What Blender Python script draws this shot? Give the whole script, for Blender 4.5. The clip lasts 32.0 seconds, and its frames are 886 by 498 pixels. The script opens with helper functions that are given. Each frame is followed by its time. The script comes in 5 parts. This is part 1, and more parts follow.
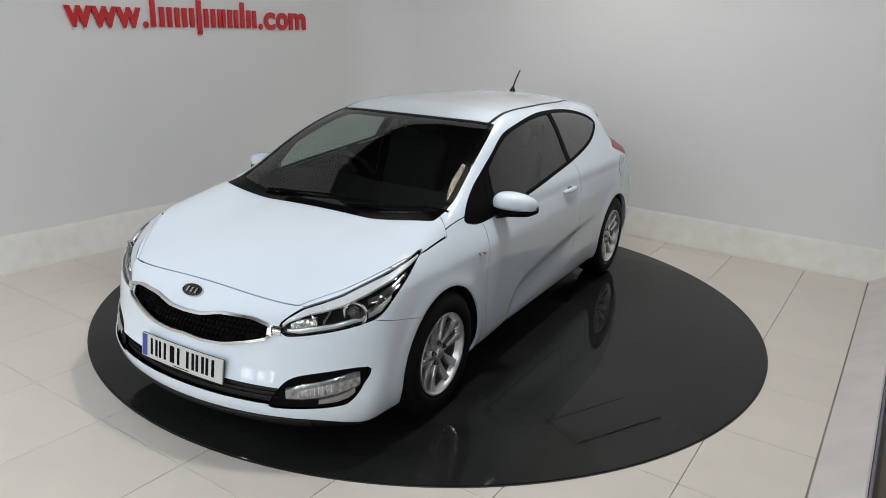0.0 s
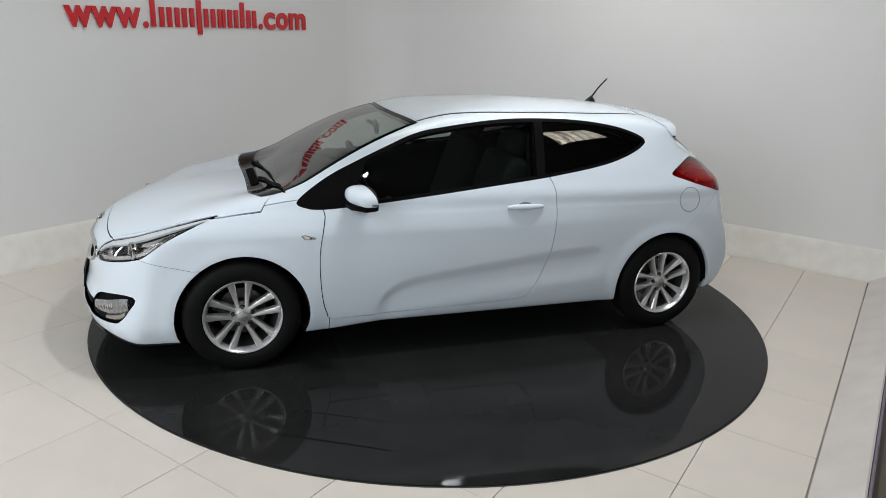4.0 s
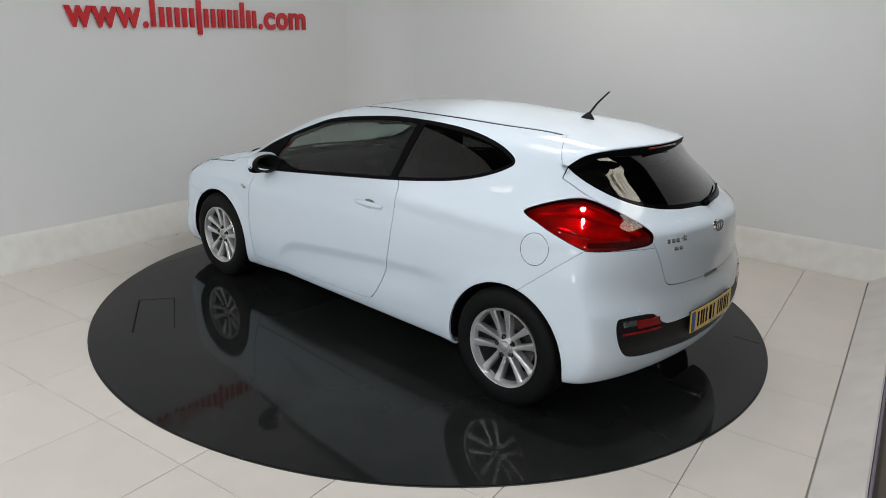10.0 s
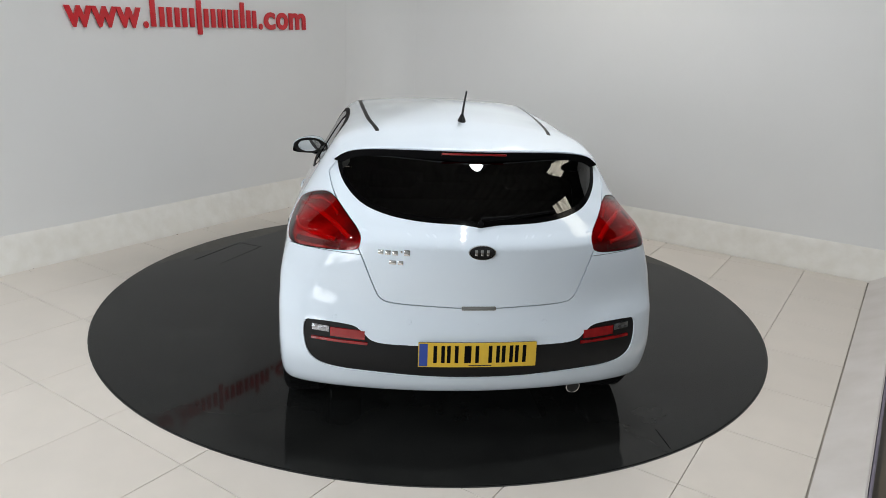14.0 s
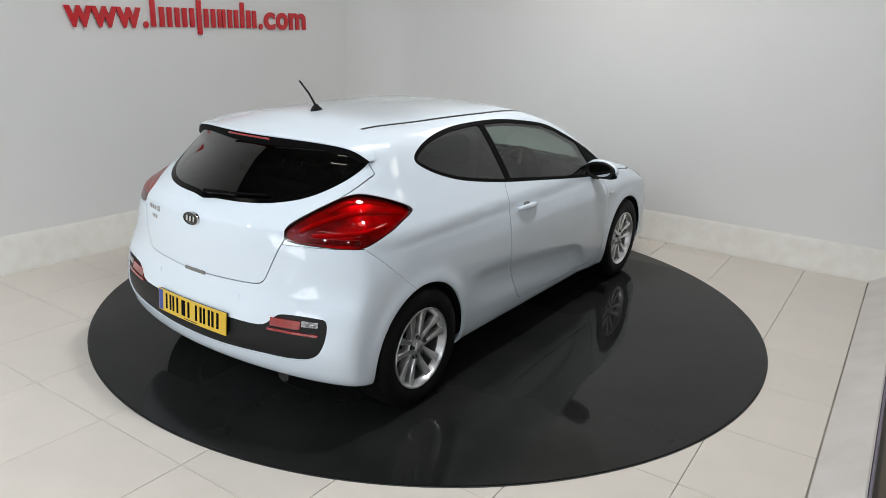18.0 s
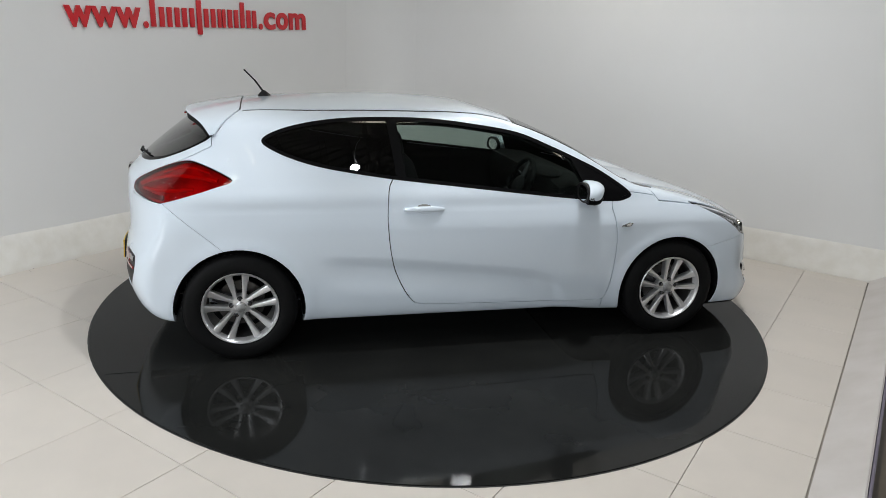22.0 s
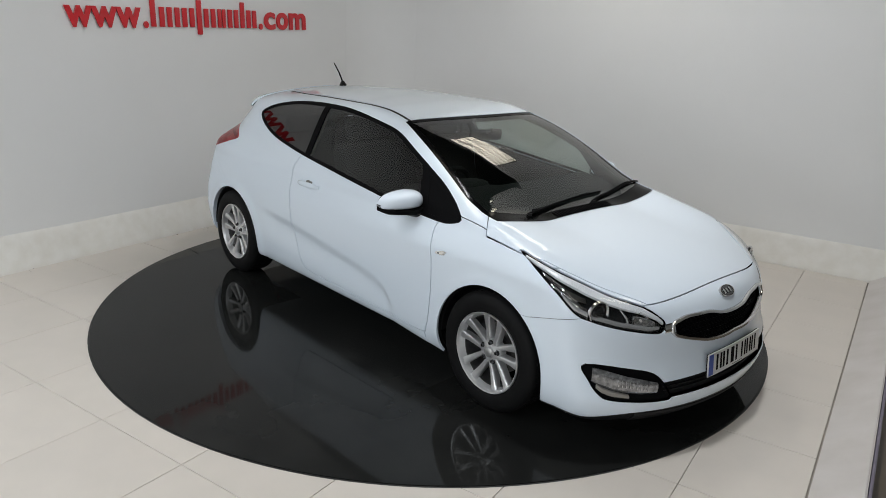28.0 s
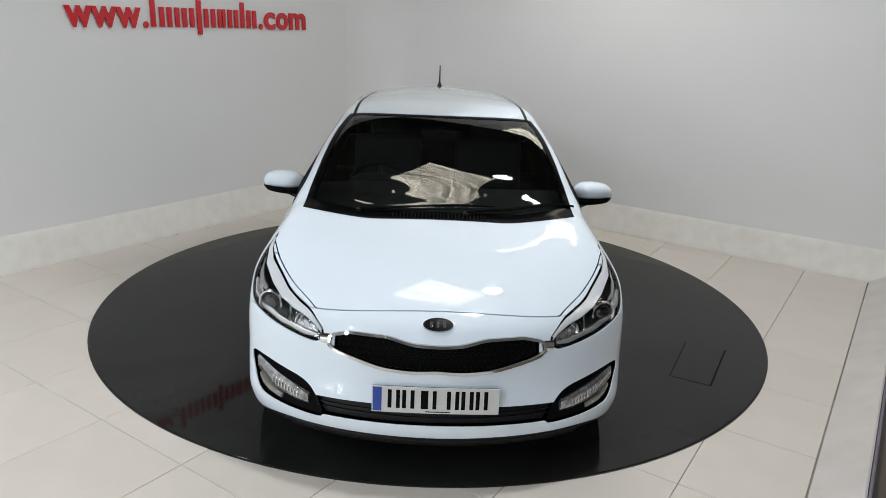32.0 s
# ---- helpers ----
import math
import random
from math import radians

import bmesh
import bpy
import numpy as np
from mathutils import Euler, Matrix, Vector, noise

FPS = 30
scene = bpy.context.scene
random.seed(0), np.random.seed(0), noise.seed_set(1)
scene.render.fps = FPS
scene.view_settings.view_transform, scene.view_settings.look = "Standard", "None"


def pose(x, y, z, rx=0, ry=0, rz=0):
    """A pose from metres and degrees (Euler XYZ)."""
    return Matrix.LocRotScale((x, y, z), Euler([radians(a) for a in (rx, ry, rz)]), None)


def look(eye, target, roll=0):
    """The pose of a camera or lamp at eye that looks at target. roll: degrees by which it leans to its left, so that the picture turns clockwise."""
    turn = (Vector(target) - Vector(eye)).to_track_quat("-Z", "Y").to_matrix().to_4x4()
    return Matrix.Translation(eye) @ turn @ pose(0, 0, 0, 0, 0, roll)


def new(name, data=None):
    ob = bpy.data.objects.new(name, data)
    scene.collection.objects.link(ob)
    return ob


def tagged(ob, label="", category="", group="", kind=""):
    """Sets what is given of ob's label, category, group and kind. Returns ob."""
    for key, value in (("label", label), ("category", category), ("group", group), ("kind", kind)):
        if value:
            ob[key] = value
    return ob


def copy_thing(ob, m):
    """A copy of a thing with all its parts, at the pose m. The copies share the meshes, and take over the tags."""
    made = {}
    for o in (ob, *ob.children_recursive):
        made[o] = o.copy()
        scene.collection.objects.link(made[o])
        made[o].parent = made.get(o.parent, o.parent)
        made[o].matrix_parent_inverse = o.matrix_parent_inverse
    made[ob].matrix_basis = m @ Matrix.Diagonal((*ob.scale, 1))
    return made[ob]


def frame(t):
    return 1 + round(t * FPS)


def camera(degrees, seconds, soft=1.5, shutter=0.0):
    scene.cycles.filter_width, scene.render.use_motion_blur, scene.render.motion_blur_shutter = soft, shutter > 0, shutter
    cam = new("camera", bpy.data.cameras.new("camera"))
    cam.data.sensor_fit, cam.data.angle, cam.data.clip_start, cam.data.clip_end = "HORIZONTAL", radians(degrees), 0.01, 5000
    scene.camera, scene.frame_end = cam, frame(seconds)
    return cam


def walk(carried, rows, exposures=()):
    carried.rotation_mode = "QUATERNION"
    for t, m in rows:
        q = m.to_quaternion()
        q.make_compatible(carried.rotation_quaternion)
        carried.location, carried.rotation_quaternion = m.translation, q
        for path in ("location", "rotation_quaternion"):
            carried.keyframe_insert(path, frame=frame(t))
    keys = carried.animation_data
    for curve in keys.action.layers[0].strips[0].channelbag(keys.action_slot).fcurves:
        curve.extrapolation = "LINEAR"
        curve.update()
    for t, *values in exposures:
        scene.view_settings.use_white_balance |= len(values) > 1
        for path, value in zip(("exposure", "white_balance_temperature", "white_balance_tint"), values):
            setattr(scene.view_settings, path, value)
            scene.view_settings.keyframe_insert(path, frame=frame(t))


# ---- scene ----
import functools

# ---------------------------------------------------------------- camera (stands still)
EYE = Vector((0.0, -4.768, 1.834))
AIM = EYE + Vector((0.01291, 0.95487, -0.29675)) * 5
# the camera brightens and darkens its picture a little on the way
EXPOSURES = ((0.0, -0.02), (2.2, -0.02), (3.0, 0.16), (3.5, 0.14), (5.5, -0.01), (11.0, -0.02), (13.0, 0.13), (14.5, 0.16), (19.0, 0.17), (21.0, 0.11), (23.0, 0.13), (25.5, 0.08), (27.5, -0.02), (30.0, -0.02), (31.0, 0.06), (32.0, 0.1))
cam = camera(64.4, 32.0, soft=0.7)
walk(cam, [(0.0, look(EYE, AIM, 2.497)), (32.0, look(EYE, AIM, 2.497))], exposures=EXPOSURES)

# ---------------------------------------------------------------- light
world = bpy.data.worlds.new("hall_air")
world.use_nodes = True
world.node_tree.nodes["Background"].inputs["Color"].default_value = (0.62, 0.68, 0.75, 1)
world.node_tree.nodes["Background"].inputs["Strength"].default_value = 0.05
scene.world = world
TURN = -34.0                       # the tile grid against the camera
CORNER = Vector((-1.55, -1.805, 0))
ROOM = Matrix.Translation(CORNER) @ pose(0, 0, 0, 0, 0, TURN)
TILE = 0.5975
CEILING = 6.0
WALL_TOP = 4.4


def room(a, b, z=0.0):
    return ROOM @ Vector((a, b, z))


def area_lamp(name, place, target, sx, sy, watts, colour):
    data = bpy.data.lights.new(name, "AREA")
    data.shape, data.size, data.size_y, data.energy, data.color = "RECTANGLE", sx, sy, watts, colour
    ob = new(name, data)
    ob.matrix_world = look(place, target)
    return ob


# glowing crumpled sheets hung over the bay (their own glow lights the place), a, b, width, depth
PANEL_HIGH = 3.40
PANELS = [(0.62, 2.0, 0.92, 0.80), (0.48, 4.34, 0.95, 0.52), (3.04, 2.78, 0.56, 0.56), (0.95, -0.40, 0.62, 0.10), (2.85, -0.30, 0.62, 0.10), (-1.20, -0.40, 0.62, 0.10)]
# round hanging lamps: a, b, height, radius, watts
# the high fourth one is unseen, added to brighten the walls evenly
BAYS = [(1.06, 2.52, 3.32, 0.10, 7), (2.02, 0.40, 3.32, 0.045, 5), (0.2, -0.95, 3.32, 0.045, 5), (1.6, 1.95, 5.6, 0.20, 104)]
for a, b, high, radius, watts in BAYS:
    data = bpy.data.lights.new("bay_lamp_light", "AREA")
    data.shape, data.size, data.energy, data.color = "DISK", radius * 1.9, watts, (0.925, 0.96, 0.995)
    new("bay_lamp_light", data).location = room(a, b, high - 0.02)


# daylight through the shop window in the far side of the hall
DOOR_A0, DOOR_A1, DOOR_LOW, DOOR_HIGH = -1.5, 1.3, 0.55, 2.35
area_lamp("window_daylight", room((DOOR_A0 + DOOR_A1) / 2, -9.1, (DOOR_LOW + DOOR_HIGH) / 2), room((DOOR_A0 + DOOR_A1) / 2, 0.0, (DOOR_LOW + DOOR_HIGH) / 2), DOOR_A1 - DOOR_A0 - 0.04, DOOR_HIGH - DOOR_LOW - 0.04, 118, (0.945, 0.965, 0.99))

# rows of strip lights in the hall behind the camera
STRIP_HIGH = 3.70
STRIPS = [(1.0, -4.0), (4.6, -4.6), (1.1, -7.4), (3.0, -6.6), (-0.8, -6.4), (-1.4, -3.0), (5.8, -7.2)]
for a, b in STRIPS:
    lamp = area_lamp("strip_light_glow", room(a, b, STRIP_HIGH), room(a, b + 0.001, 0), 0.05, 0.95, 62, (0.88, 0.95, 1.0))
    lamp.matrix_world = Matrix.Translation(room(a, b, STRIP_HIGH)) @ pose(0, 0, 0, 0, 0, TURN)


# ---------------------------------------------------------------- materials
def material(name, colour, rough=0.5, metal=0.0, coat=0.0, noise_scale=0.0, amount=0.0, bump=0.0, bump_scale=0.0,
             rough_amount=0.0, spec=0.5, second=None, patch=0.0, per_piece=0.0):
    m = bpy.data.materials.new(name)
    m.use_nodes = True
    nt = m.node_tree
    b = nt.nodes["Principled BSDF"]
    b.inputs["Base Color"].default_value = (*colour, 1)
    b.inputs["Roughness"].default_value = rough
    b.inputs["Metallic"].default_value = metal
    b.inputs["Coat Weight"].default_value = coat
    b.inputs["Coat Roughness"].default_value = 0.03
    b.inputs["Specular IOR Level"].default_value = spec
    coord = nt.nodes.new("ShaderNodeTexCoord")
    socket = None
    if amount:
        n1 = nt.nodes.new("ShaderNodeTexNoise")
        n1.inputs["Scale"].default_value, n1.inputs["Detail"].default_value = noise_scale, 6
        nt.links.new(coord.outputs["Object"], n1.inputs["Vector"])
        ramp = nt.nodes.new("ShaderNodeMapRange")
        ramp.inputs["From Min"].default_value, ramp.inputs["From Max"].default_value = 0.35, 0.72
        nt.links.new(n1.outputs["Fac"], ramp.inputs["Value"])
        mix = nt.nodes.new("ShaderNodeMix")
        mix.data_type = "RGBA"
        other = second or tuple(c * 0.6 for c in colour)
        mix.inputs["A"].default_value, mix.inputs["B"].default_value = (*colour, 1), (*other, 1)
        scale = nt.nodes.new("ShaderNodeMath")
        scale.operation = "MULTIPLY"
        scale.inputs[1].default_value = amount
        nt.links.new(ramp.outputs["Result"], scale.inputs[0])
        last = scale.outputs[0]
        if patch:
            n3 = nt.nodes.new("ShaderNodeTexNoise")
            n3.inputs["Scale"].default_value, n3.inputs["Detail"].default_value = noise_scale * 0.13, 2
            nt.links.new(coord.outputs["Object"], n3.inputs["Vector"])
            big = nt.nodes.new("ShaderNodeMath")
            big.operation, big.inputs[1].default_value = "MULTIPLY_ADD", patch
            nt.links.new(n3.outputs["Fac"], big.inputs[0])
            nt.links.new(last, big.inputs[2])
            last = big.outputs[0]
        nt.links.new(last, mix.inputs["Factor"])
        socket = mix.outputs["Result"]
        if rough_amount:
            r = nt.nodes.new("ShaderNodeMath")
            r.operation, r.inputs[1].default_value, r.inputs[2].default_value = "MULTIPLY_ADD", rough_amount, rough
            nt.links.new(n1.outputs["Fac"], r.inputs[0])
            nt.links.new(r.outputs[0], b.inputs["Roughness"])
    if per_piece and socket:
        info = nt.nodes.new("ShaderNodeObjectInfo")
        v = nt.nodes.new("ShaderNodeMath")
        v.operation, v.inputs[1].default_value, v.inputs[2].default_value = "MULTIPLY_ADD", per_piece, 1 - per_piece / 2
        nt.links.new(info.outputs["Random"], v.inputs[0])
        hsv = nt.nodes.new("ShaderNodeHueSaturation")
        nt.links.new(v.outputs[0], hsv.inputs["Value"])
        nt.links.new(socket, hsv.inputs["Color"])
        socket = hsv.outputs["Color"]
    if socket:
        nt.links.new(socket, b.inputs["Base Color"])
    if bump:
        n2 = nt.nodes.new("ShaderNodeTexNoise")
        n2.inputs["Scale"].default_value, n2.inputs["Detail"].default_value = bump_scale, 4
        nt.links.new(coord.outputs["Object"], n2.inputs["Vector"])
        bn = nt.nodes.new("ShaderNodeBump")
        bn.inputs["Strength"].default_value, bn.inputs["Distance"].default_value = bump, 0.002
        nt.links.new(n2.outputs["Fac"], bn.inputs["Height"])
        nt.links.new(bn.outputs["Normal"], b.inputs["Normal"])
    return m


def clear_pane(name, tint, gloss=1.0, rough=0.0):
    """Thin glass: lets light through with a tint, mirrors by its Fresnel."""
    m = bpy.data.materials.new(name)
    m.use_nodes = True
    nt = m.node_tree
    nt.nodes.clear()
    out = nt.nodes.new("ShaderNodeOutputMaterial")
    mix = nt.nodes.new("ShaderNodeMixShader")
    see = nt.nodes.new("ShaderNodeBsdfTransparent")
    see.inputs["Color"].default_value = (*tint, 1)
    shine = nt.nodes.new("ShaderNodeBsdfGlossy")
    shine.inputs["Roughness"].default_value = rough
    fr = nt.nodes.new("ShaderNodeLayerWeight")
    fr.inputs["Blend"].default_value = 0.5
    def calc(operation, a, b=None, c=None):
        node = nt.nodes.new("ShaderNodeMath")
        node.operation = operation
        for k, q in enumerate((a, b, c)):
            if q is None:
                continue
            if isinstance(q, float):
                node.inputs[k].default_value = q
            else:
                nt.links.new(q, node.inputs[k])
        return node

    one = calc("MULTIPLY_ADD", calc("POWER", fr.outputs["Facing"], 5.0).outputs[0], 0.96, 0.04).outputs[0]
    # both faces of the pane mirror
    pair = calc("DIVIDE", calc("MULTIPLY", one, 2.0).outputs[0], calc("ADD", one, 1.0).outputs[0]).outputs[0]
    mul = calc("MULTIPLY", pair, float(gloss))
    mul.use_clamp = True
    nt.links.new(mul.outputs[0], mix.inputs[0])
    nt.links.new(see.outputs[0], mix.inputs[1])
    nt.links.new(shine.outputs[0], mix.inputs[2])
    nt.links.new(mix.outputs[0], out.inputs["Surface"])
    return m


def glow(name, colour, strength, ribs=0.0):
    m = bpy.data.materials.new(name)
    m.use_nodes = True
    b = m.node_tree.nodes["Principled BSDF"]
    b.inputs["Base Color"].default_value = (*colour, 1)
    b.inputs["Emission Color"].default_value = (*colour, 1)
    b.inputs["Emission Strength"].default_value = strength
    if ribs:
        # streaks along the sheet over finer crumples
        nt = m.node_tree
        coord = nt.nodes.new("ShaderNodeTexCoord")
        streak, crumple = nt.nodes.new("ShaderNodeTexNoise"), nt.nodes.new("ShaderNodeTexNoise")
        stretch = nt.nodes.new("ShaderNodeMapping")
        stretch.inputs["Scale"].default_value = (1.6, ribs, 1.0)
        nt.links.new(coord.outputs["Object"], stretch.inputs["Vector"])
        nt.links.new(stretch.outputs["Vector"], streak.inputs["Vector"])
        nt.links.new(coord.outputs["Object"], crumple.inputs["Vector"])
        streak.inputs["Scale"].default_value, streak.inputs["Detail"].default_value = 1.0, 3
        crumple.inputs["Scale"].default_value, crumple.inputs["Detail"].default_value = 26, 4
        both = nt.nodes.new("ShaderNodeMath")
        both.operation, both.inputs[1].default_value = "MULTIPLY_ADD", 0.35
        nt.links.new(crumple.outputs["Fac"], both.inputs[0])
        nt.links.new(streak.outputs["Fac"], both.inputs[2])
        span = nt.nodes.new("ShaderNodeMapRange")
        span.inputs["From Min"].default_value, span.inputs["From Max"].default_value = 0.55, 0.78
        span.inputs["To Min"].default_value, span.inputs["To Max"].default_value = strength * 0.08, strength * 1.7
        nt.links.new(both.outputs[0], span.inputs["Value"])
        nt.links.new(span.outputs["Result"], b.inputs["Emission Strength"])
    return m


M_WALL = material("painted_plaster_wall", (0.778, 0.776, 0.774), 0.55, noise_scale=3.0, amount=0.12, second=(0.70, 0.70, 0.68), bump=0.15, bump_scale=60, patch=0.12)
M_SKIRT = material("scuffed_white_plinth", (0.78, 0.76, 0.72), 0.6, noise_scale=9.0, amount=0.34, second=(0.58, 0.54, 0.46), bump=0.6, bump_scale=25, patch=0.16)
M_TILE = material("cream_porcelain_tile", (0.595, 0.545, 0.49), 0.24, noise_scale=4.0, amount=0.5, second=(0.66, 0.60, 0.54), bump=0.03, bump_scale=15, rough_amount=0.15, patch=0.4, per_piece=0.05)
M_GROUT = material("grey_grout", (0.23, 0.21, 0.185), 0.85, noise_scale=1.1, amount=0.95, second=(0.46, 0.42, 0.37))
M_DISC = material("black_turntable_laminate", (0.0115, 0.0118, 0.0114), 0.032, noise_scale=2.5, amount=0.7, second=(0.021, 0.0212, 0.020), rough_amount=0.04, spec=0.13, bump=0.015, bump_scale=9)
M_EDGE = material("dark_rubber_edge", (0.012, 0.012, 0.012), 0.55, noise_scale=30, amount=0.4)
M_RED = material("red_acrylic_letter", (0.60, 0.012, 0.020), 0.35, coat=0.3, noise_scale=8, amount=0.15)
M_CEIL = material("grey_corrugated_roof", (0.11, 0.11, 0.107), 0.6, noise_scale=3, amount=0.5, second=(0.065, 0.065, 0.06))
M_HALL = material("dim_hall_wall", (0.46, 0.455, 0.44), 0.8, noise_scale=1.2, amount=0.5, second=(0.32, 0.315, 0.305), patch=0.3)
M_BROWN = material("brown_vinyl_floor", (0.11, 0.085, 0.055), 0.4, noise_scale=6, amount=0.5)
M_ROOFLIGHT = glow("glowing_crumpled_sheet", (1.0, 0.93, 0.78), 4.3, 18.0)
M_LAMP = glow("lamp_disc", (1.0, 0.98, 0.94), 22.0)
M_PAINT = material("white_car_paint", (0.722, 0.797, 0.880), 0.42, coat=1.0, noise_scale=900, amount=0.05, spec=0.12, second=(0.685, 0.757, 0.84))
M_BLACK = material("black_plastic", (0.009, 0.009, 0.0095), 0.45, noise_scale=250, amount=0.5, second=(0.016, 0.016, 0.0165), spec=0.2, bump=0.15, bump_scale=600)
M_GLOSS = material("gloss_black_trim", (0.006, 0.006, 0.007), 0.16, coat=0.6, noise_scale=40, amount=0.3)
M_FRIT = material("black_glass_border", (0.003, 0.003, 0.0032), 0.12, noise_scale=60, amount=0.3, spec=0.05)
M_FACET = material("faceted_chrome", (0.80, 0.80, 0.80), 0.08, metal=1.0, noise_scale=90, amount=0.7, second=(0.12, 0.12, 0.12), bump=1.0, bump_scale=70)
M_MATT = material("satin_black_trim", (0.006, 0.006, 0.0065), 0.5, noise_scale=60, amount=0.4, spec=0.02)
M_RUBBER = material("tyre_rubber", (0.006, 0.006, 0.0065), 0.6, noise_scale=60, amount=0.5, second=(0.009, 0.009, 0.0087), spec=0.12, bump=0.3, bump_scale=180)
M_ALLOY = material("silver_alloy", (0.74, 0.74, 0.75), 0.26, metal=0.8, noise_scale=120, amount=0.25, second=(0.64, 0.64, 0.64), rough_amount=0.10)
# rim alloy darkened: the shade behind the spokes is put into its colour
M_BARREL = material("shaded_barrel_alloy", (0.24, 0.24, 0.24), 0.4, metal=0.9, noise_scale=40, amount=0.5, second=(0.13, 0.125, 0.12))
M_NUT = material("dark_nut_steel", (0.13, 0.13, 0.135), 0.25, metal=0.9, noise_scale=90, amount=0.3)
M_DISCM = material("brake_steel", (0.11, 0.105, 0.10), 0.4, metal=0.9, noise_scale=50, amount=0.5)
M_CHROME = material("chrome", (0.66, 0.66, 0.66), 0.05, metal=1.0, noise_scale=60, amount=0.1)
M_DARKMETAL = material("dark_satin_metal", (0.10, 0.10, 0.105), 0.35, metal=0.8, noise_scale=60, amount=0.3)
M_GLASS = clear_pane("tinted_car_glass", (0.60, 0.68, 0.645), 0.82)
M_SCREEN = clear_pane("windscreen_glass", (0.60, 0.67, 0.64), 1.0)
M_PRIVACY = clear_pane("privacy_glass", (0.10, 0.105, 0.10), 1.1)
M_LENS = clear_pane("clear_lamp_lens", (0.93, 0.94, 0.95), 0.55)
M_REDLENS = material("red_lamp_lens", (0.30, 0.004, 0.006), 0.22, coat=1.0, noise_scale=14, amount=0.55, second=(0.12, 0.002, 0.003))
M_REDBAND = material("bright_red_lamp_band", (0.55, 0.012, 0.012), 0.15, coat=1.0, noise_scale=30, amount=0.4, second=(0.75, 0.05, 0.04))
M_WHITELENS = material("ribbed_clear_lens", (0.42, 0.43, 0.45), 0.12, coat=1.0, metal=0.8, noise_scale=45, amount=0.95, second=(0.08, 0.08, 0.085), bump=0.6, bump_scale=90)
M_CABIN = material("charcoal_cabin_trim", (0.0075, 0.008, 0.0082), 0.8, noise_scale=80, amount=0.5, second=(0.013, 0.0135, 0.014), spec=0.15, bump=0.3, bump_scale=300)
M_SEAT = material("dark_woven_seat_cloth", (0.014, 0.014, 0.0155), 0.85, noise_scale=150, amount=0.5, second=(0.028, 0.028, 0.030), spec=0.2, bump=0.4, bump_scale=500)
M_LINING = material("grey_headlining", (0.20, 0.20, 0.19), 0.9, noise_scale=90, amount=0.3)
M_PLATE_F = material("white_plate_acrylic", (0.58, 0.58, 0.565), 0.3, coat=0.5, noise_scale=30, amount=0.15)
M_PLATE_R = material("yellow_plate_acrylic", (0.72, 0.46, 0.02), 0.3, coat=0.5, noise_scale=30, amount=0.15)
M_BLUE = material("blue_plate_band", (0.02, 0.06, 0.32), 0.35, noise_scale=30, amount=0.2)
M_AMBER = material("pale_amber_lens", (0.74, 0.70, 0.66), 0.15, coat=1.0, noise_scale=60, amount=0.3)
M_MIRROR = material("mirror_glass", (0.85, 0.86, 0.86), 0.02, metal=1.0)


# ---------------------------------------------------------------- building helpers
def link(name, mesh, mat, parent=None, label="", smooth_angle=None):
    mesh.materials.append(mat)
    ob = new(name, mesh)
    if parent:
        ob.parent = parent
    if label:
        ob["label"] = label
    return ob


def part(name, bm, mat, parent=None, label="", flat=False):
    mesh = bpy.data.meshes.new(name)
    bmesh.ops.recalc_face_normals(bm, faces=bm.faces)
    bm.to_mesh(mesh)
    bm.free()
    if not flat:
        mesh.shade_smooth()
        mesh.set_sharp_from_angle(angle=radians(38))
    return link(name, mesh, mat, parent, label)


def box(bm, size, m=None, bevel=0.0, segments=2):
    """A bevelled block of that size about the origin of m."""
    made = bmesh.ops.create_cube(bm, size=1.0)
    vs = made["verts"]
    bmesh.ops.scale(bm, vec=size, verts=vs)
    if bevel:
        edges = list({e for v in vs for e in v.link_edges})
        made = bmesh.ops.bevel(bm, geom=edges, offset=bevel, segments=segments, affect="EDGES", profile=0.5)
        vs = list({v for f in made["faces"] for v in f.verts} | {v for v in vs if v.is_valid})
    if m is not None:
        bmesh.ops.transform(bm, matrix=m, verts=vs)
    return bm


def block(size, m=None, bevel=0.0, segments=2):
    return box(bmesh.new(), size, m, bevel, segments)


def promote(top, main):
    """Makes the main mesh of an assembly its head, in place of the empty."""
    for o in list(top.children):
        if o is not main:
            o.parent = main
    main.parent = top.parent
    if "label" in top.keys():
        main["label"] = top["label"]
    elif "label" in main.keys():
        del main["label"]
    title = top.name.split(".")[0]
    bpy.data.objects.remove(top)
    main.name = title
    return main


def lathe(profile, steps=48, m=None, bm=None, closed=False):
    """Turns (radius, height) pairs about z."""
    bm = bm or bmesh.new()
    rings = []
    for r, h in profile:
        rings.append([bm.verts.new((m or Matrix()) @ Vector((r * math.cos(2 * math.pi * i / steps), r * math.sin(2 * math.pi * i / steps), h))) for i in range(steps)])
    pairs = list(zip(rings, rings[1:])) + ([(rings[-1], rings[0])] if closed else [])
    for lo, hi in pairs:
        for i in range(steps):
            j = (i + 1) % steps
            bm.faces.new((lo[i], lo[j], hi[j], hi[i]))
    if not closed:
        if profile[0][0] > 1e-4:
            bm.faces.new(rings[0][::-1])
        if profile[-1][0] > 1e-4:
            bm.faces.new(rings[-1])
    return bm


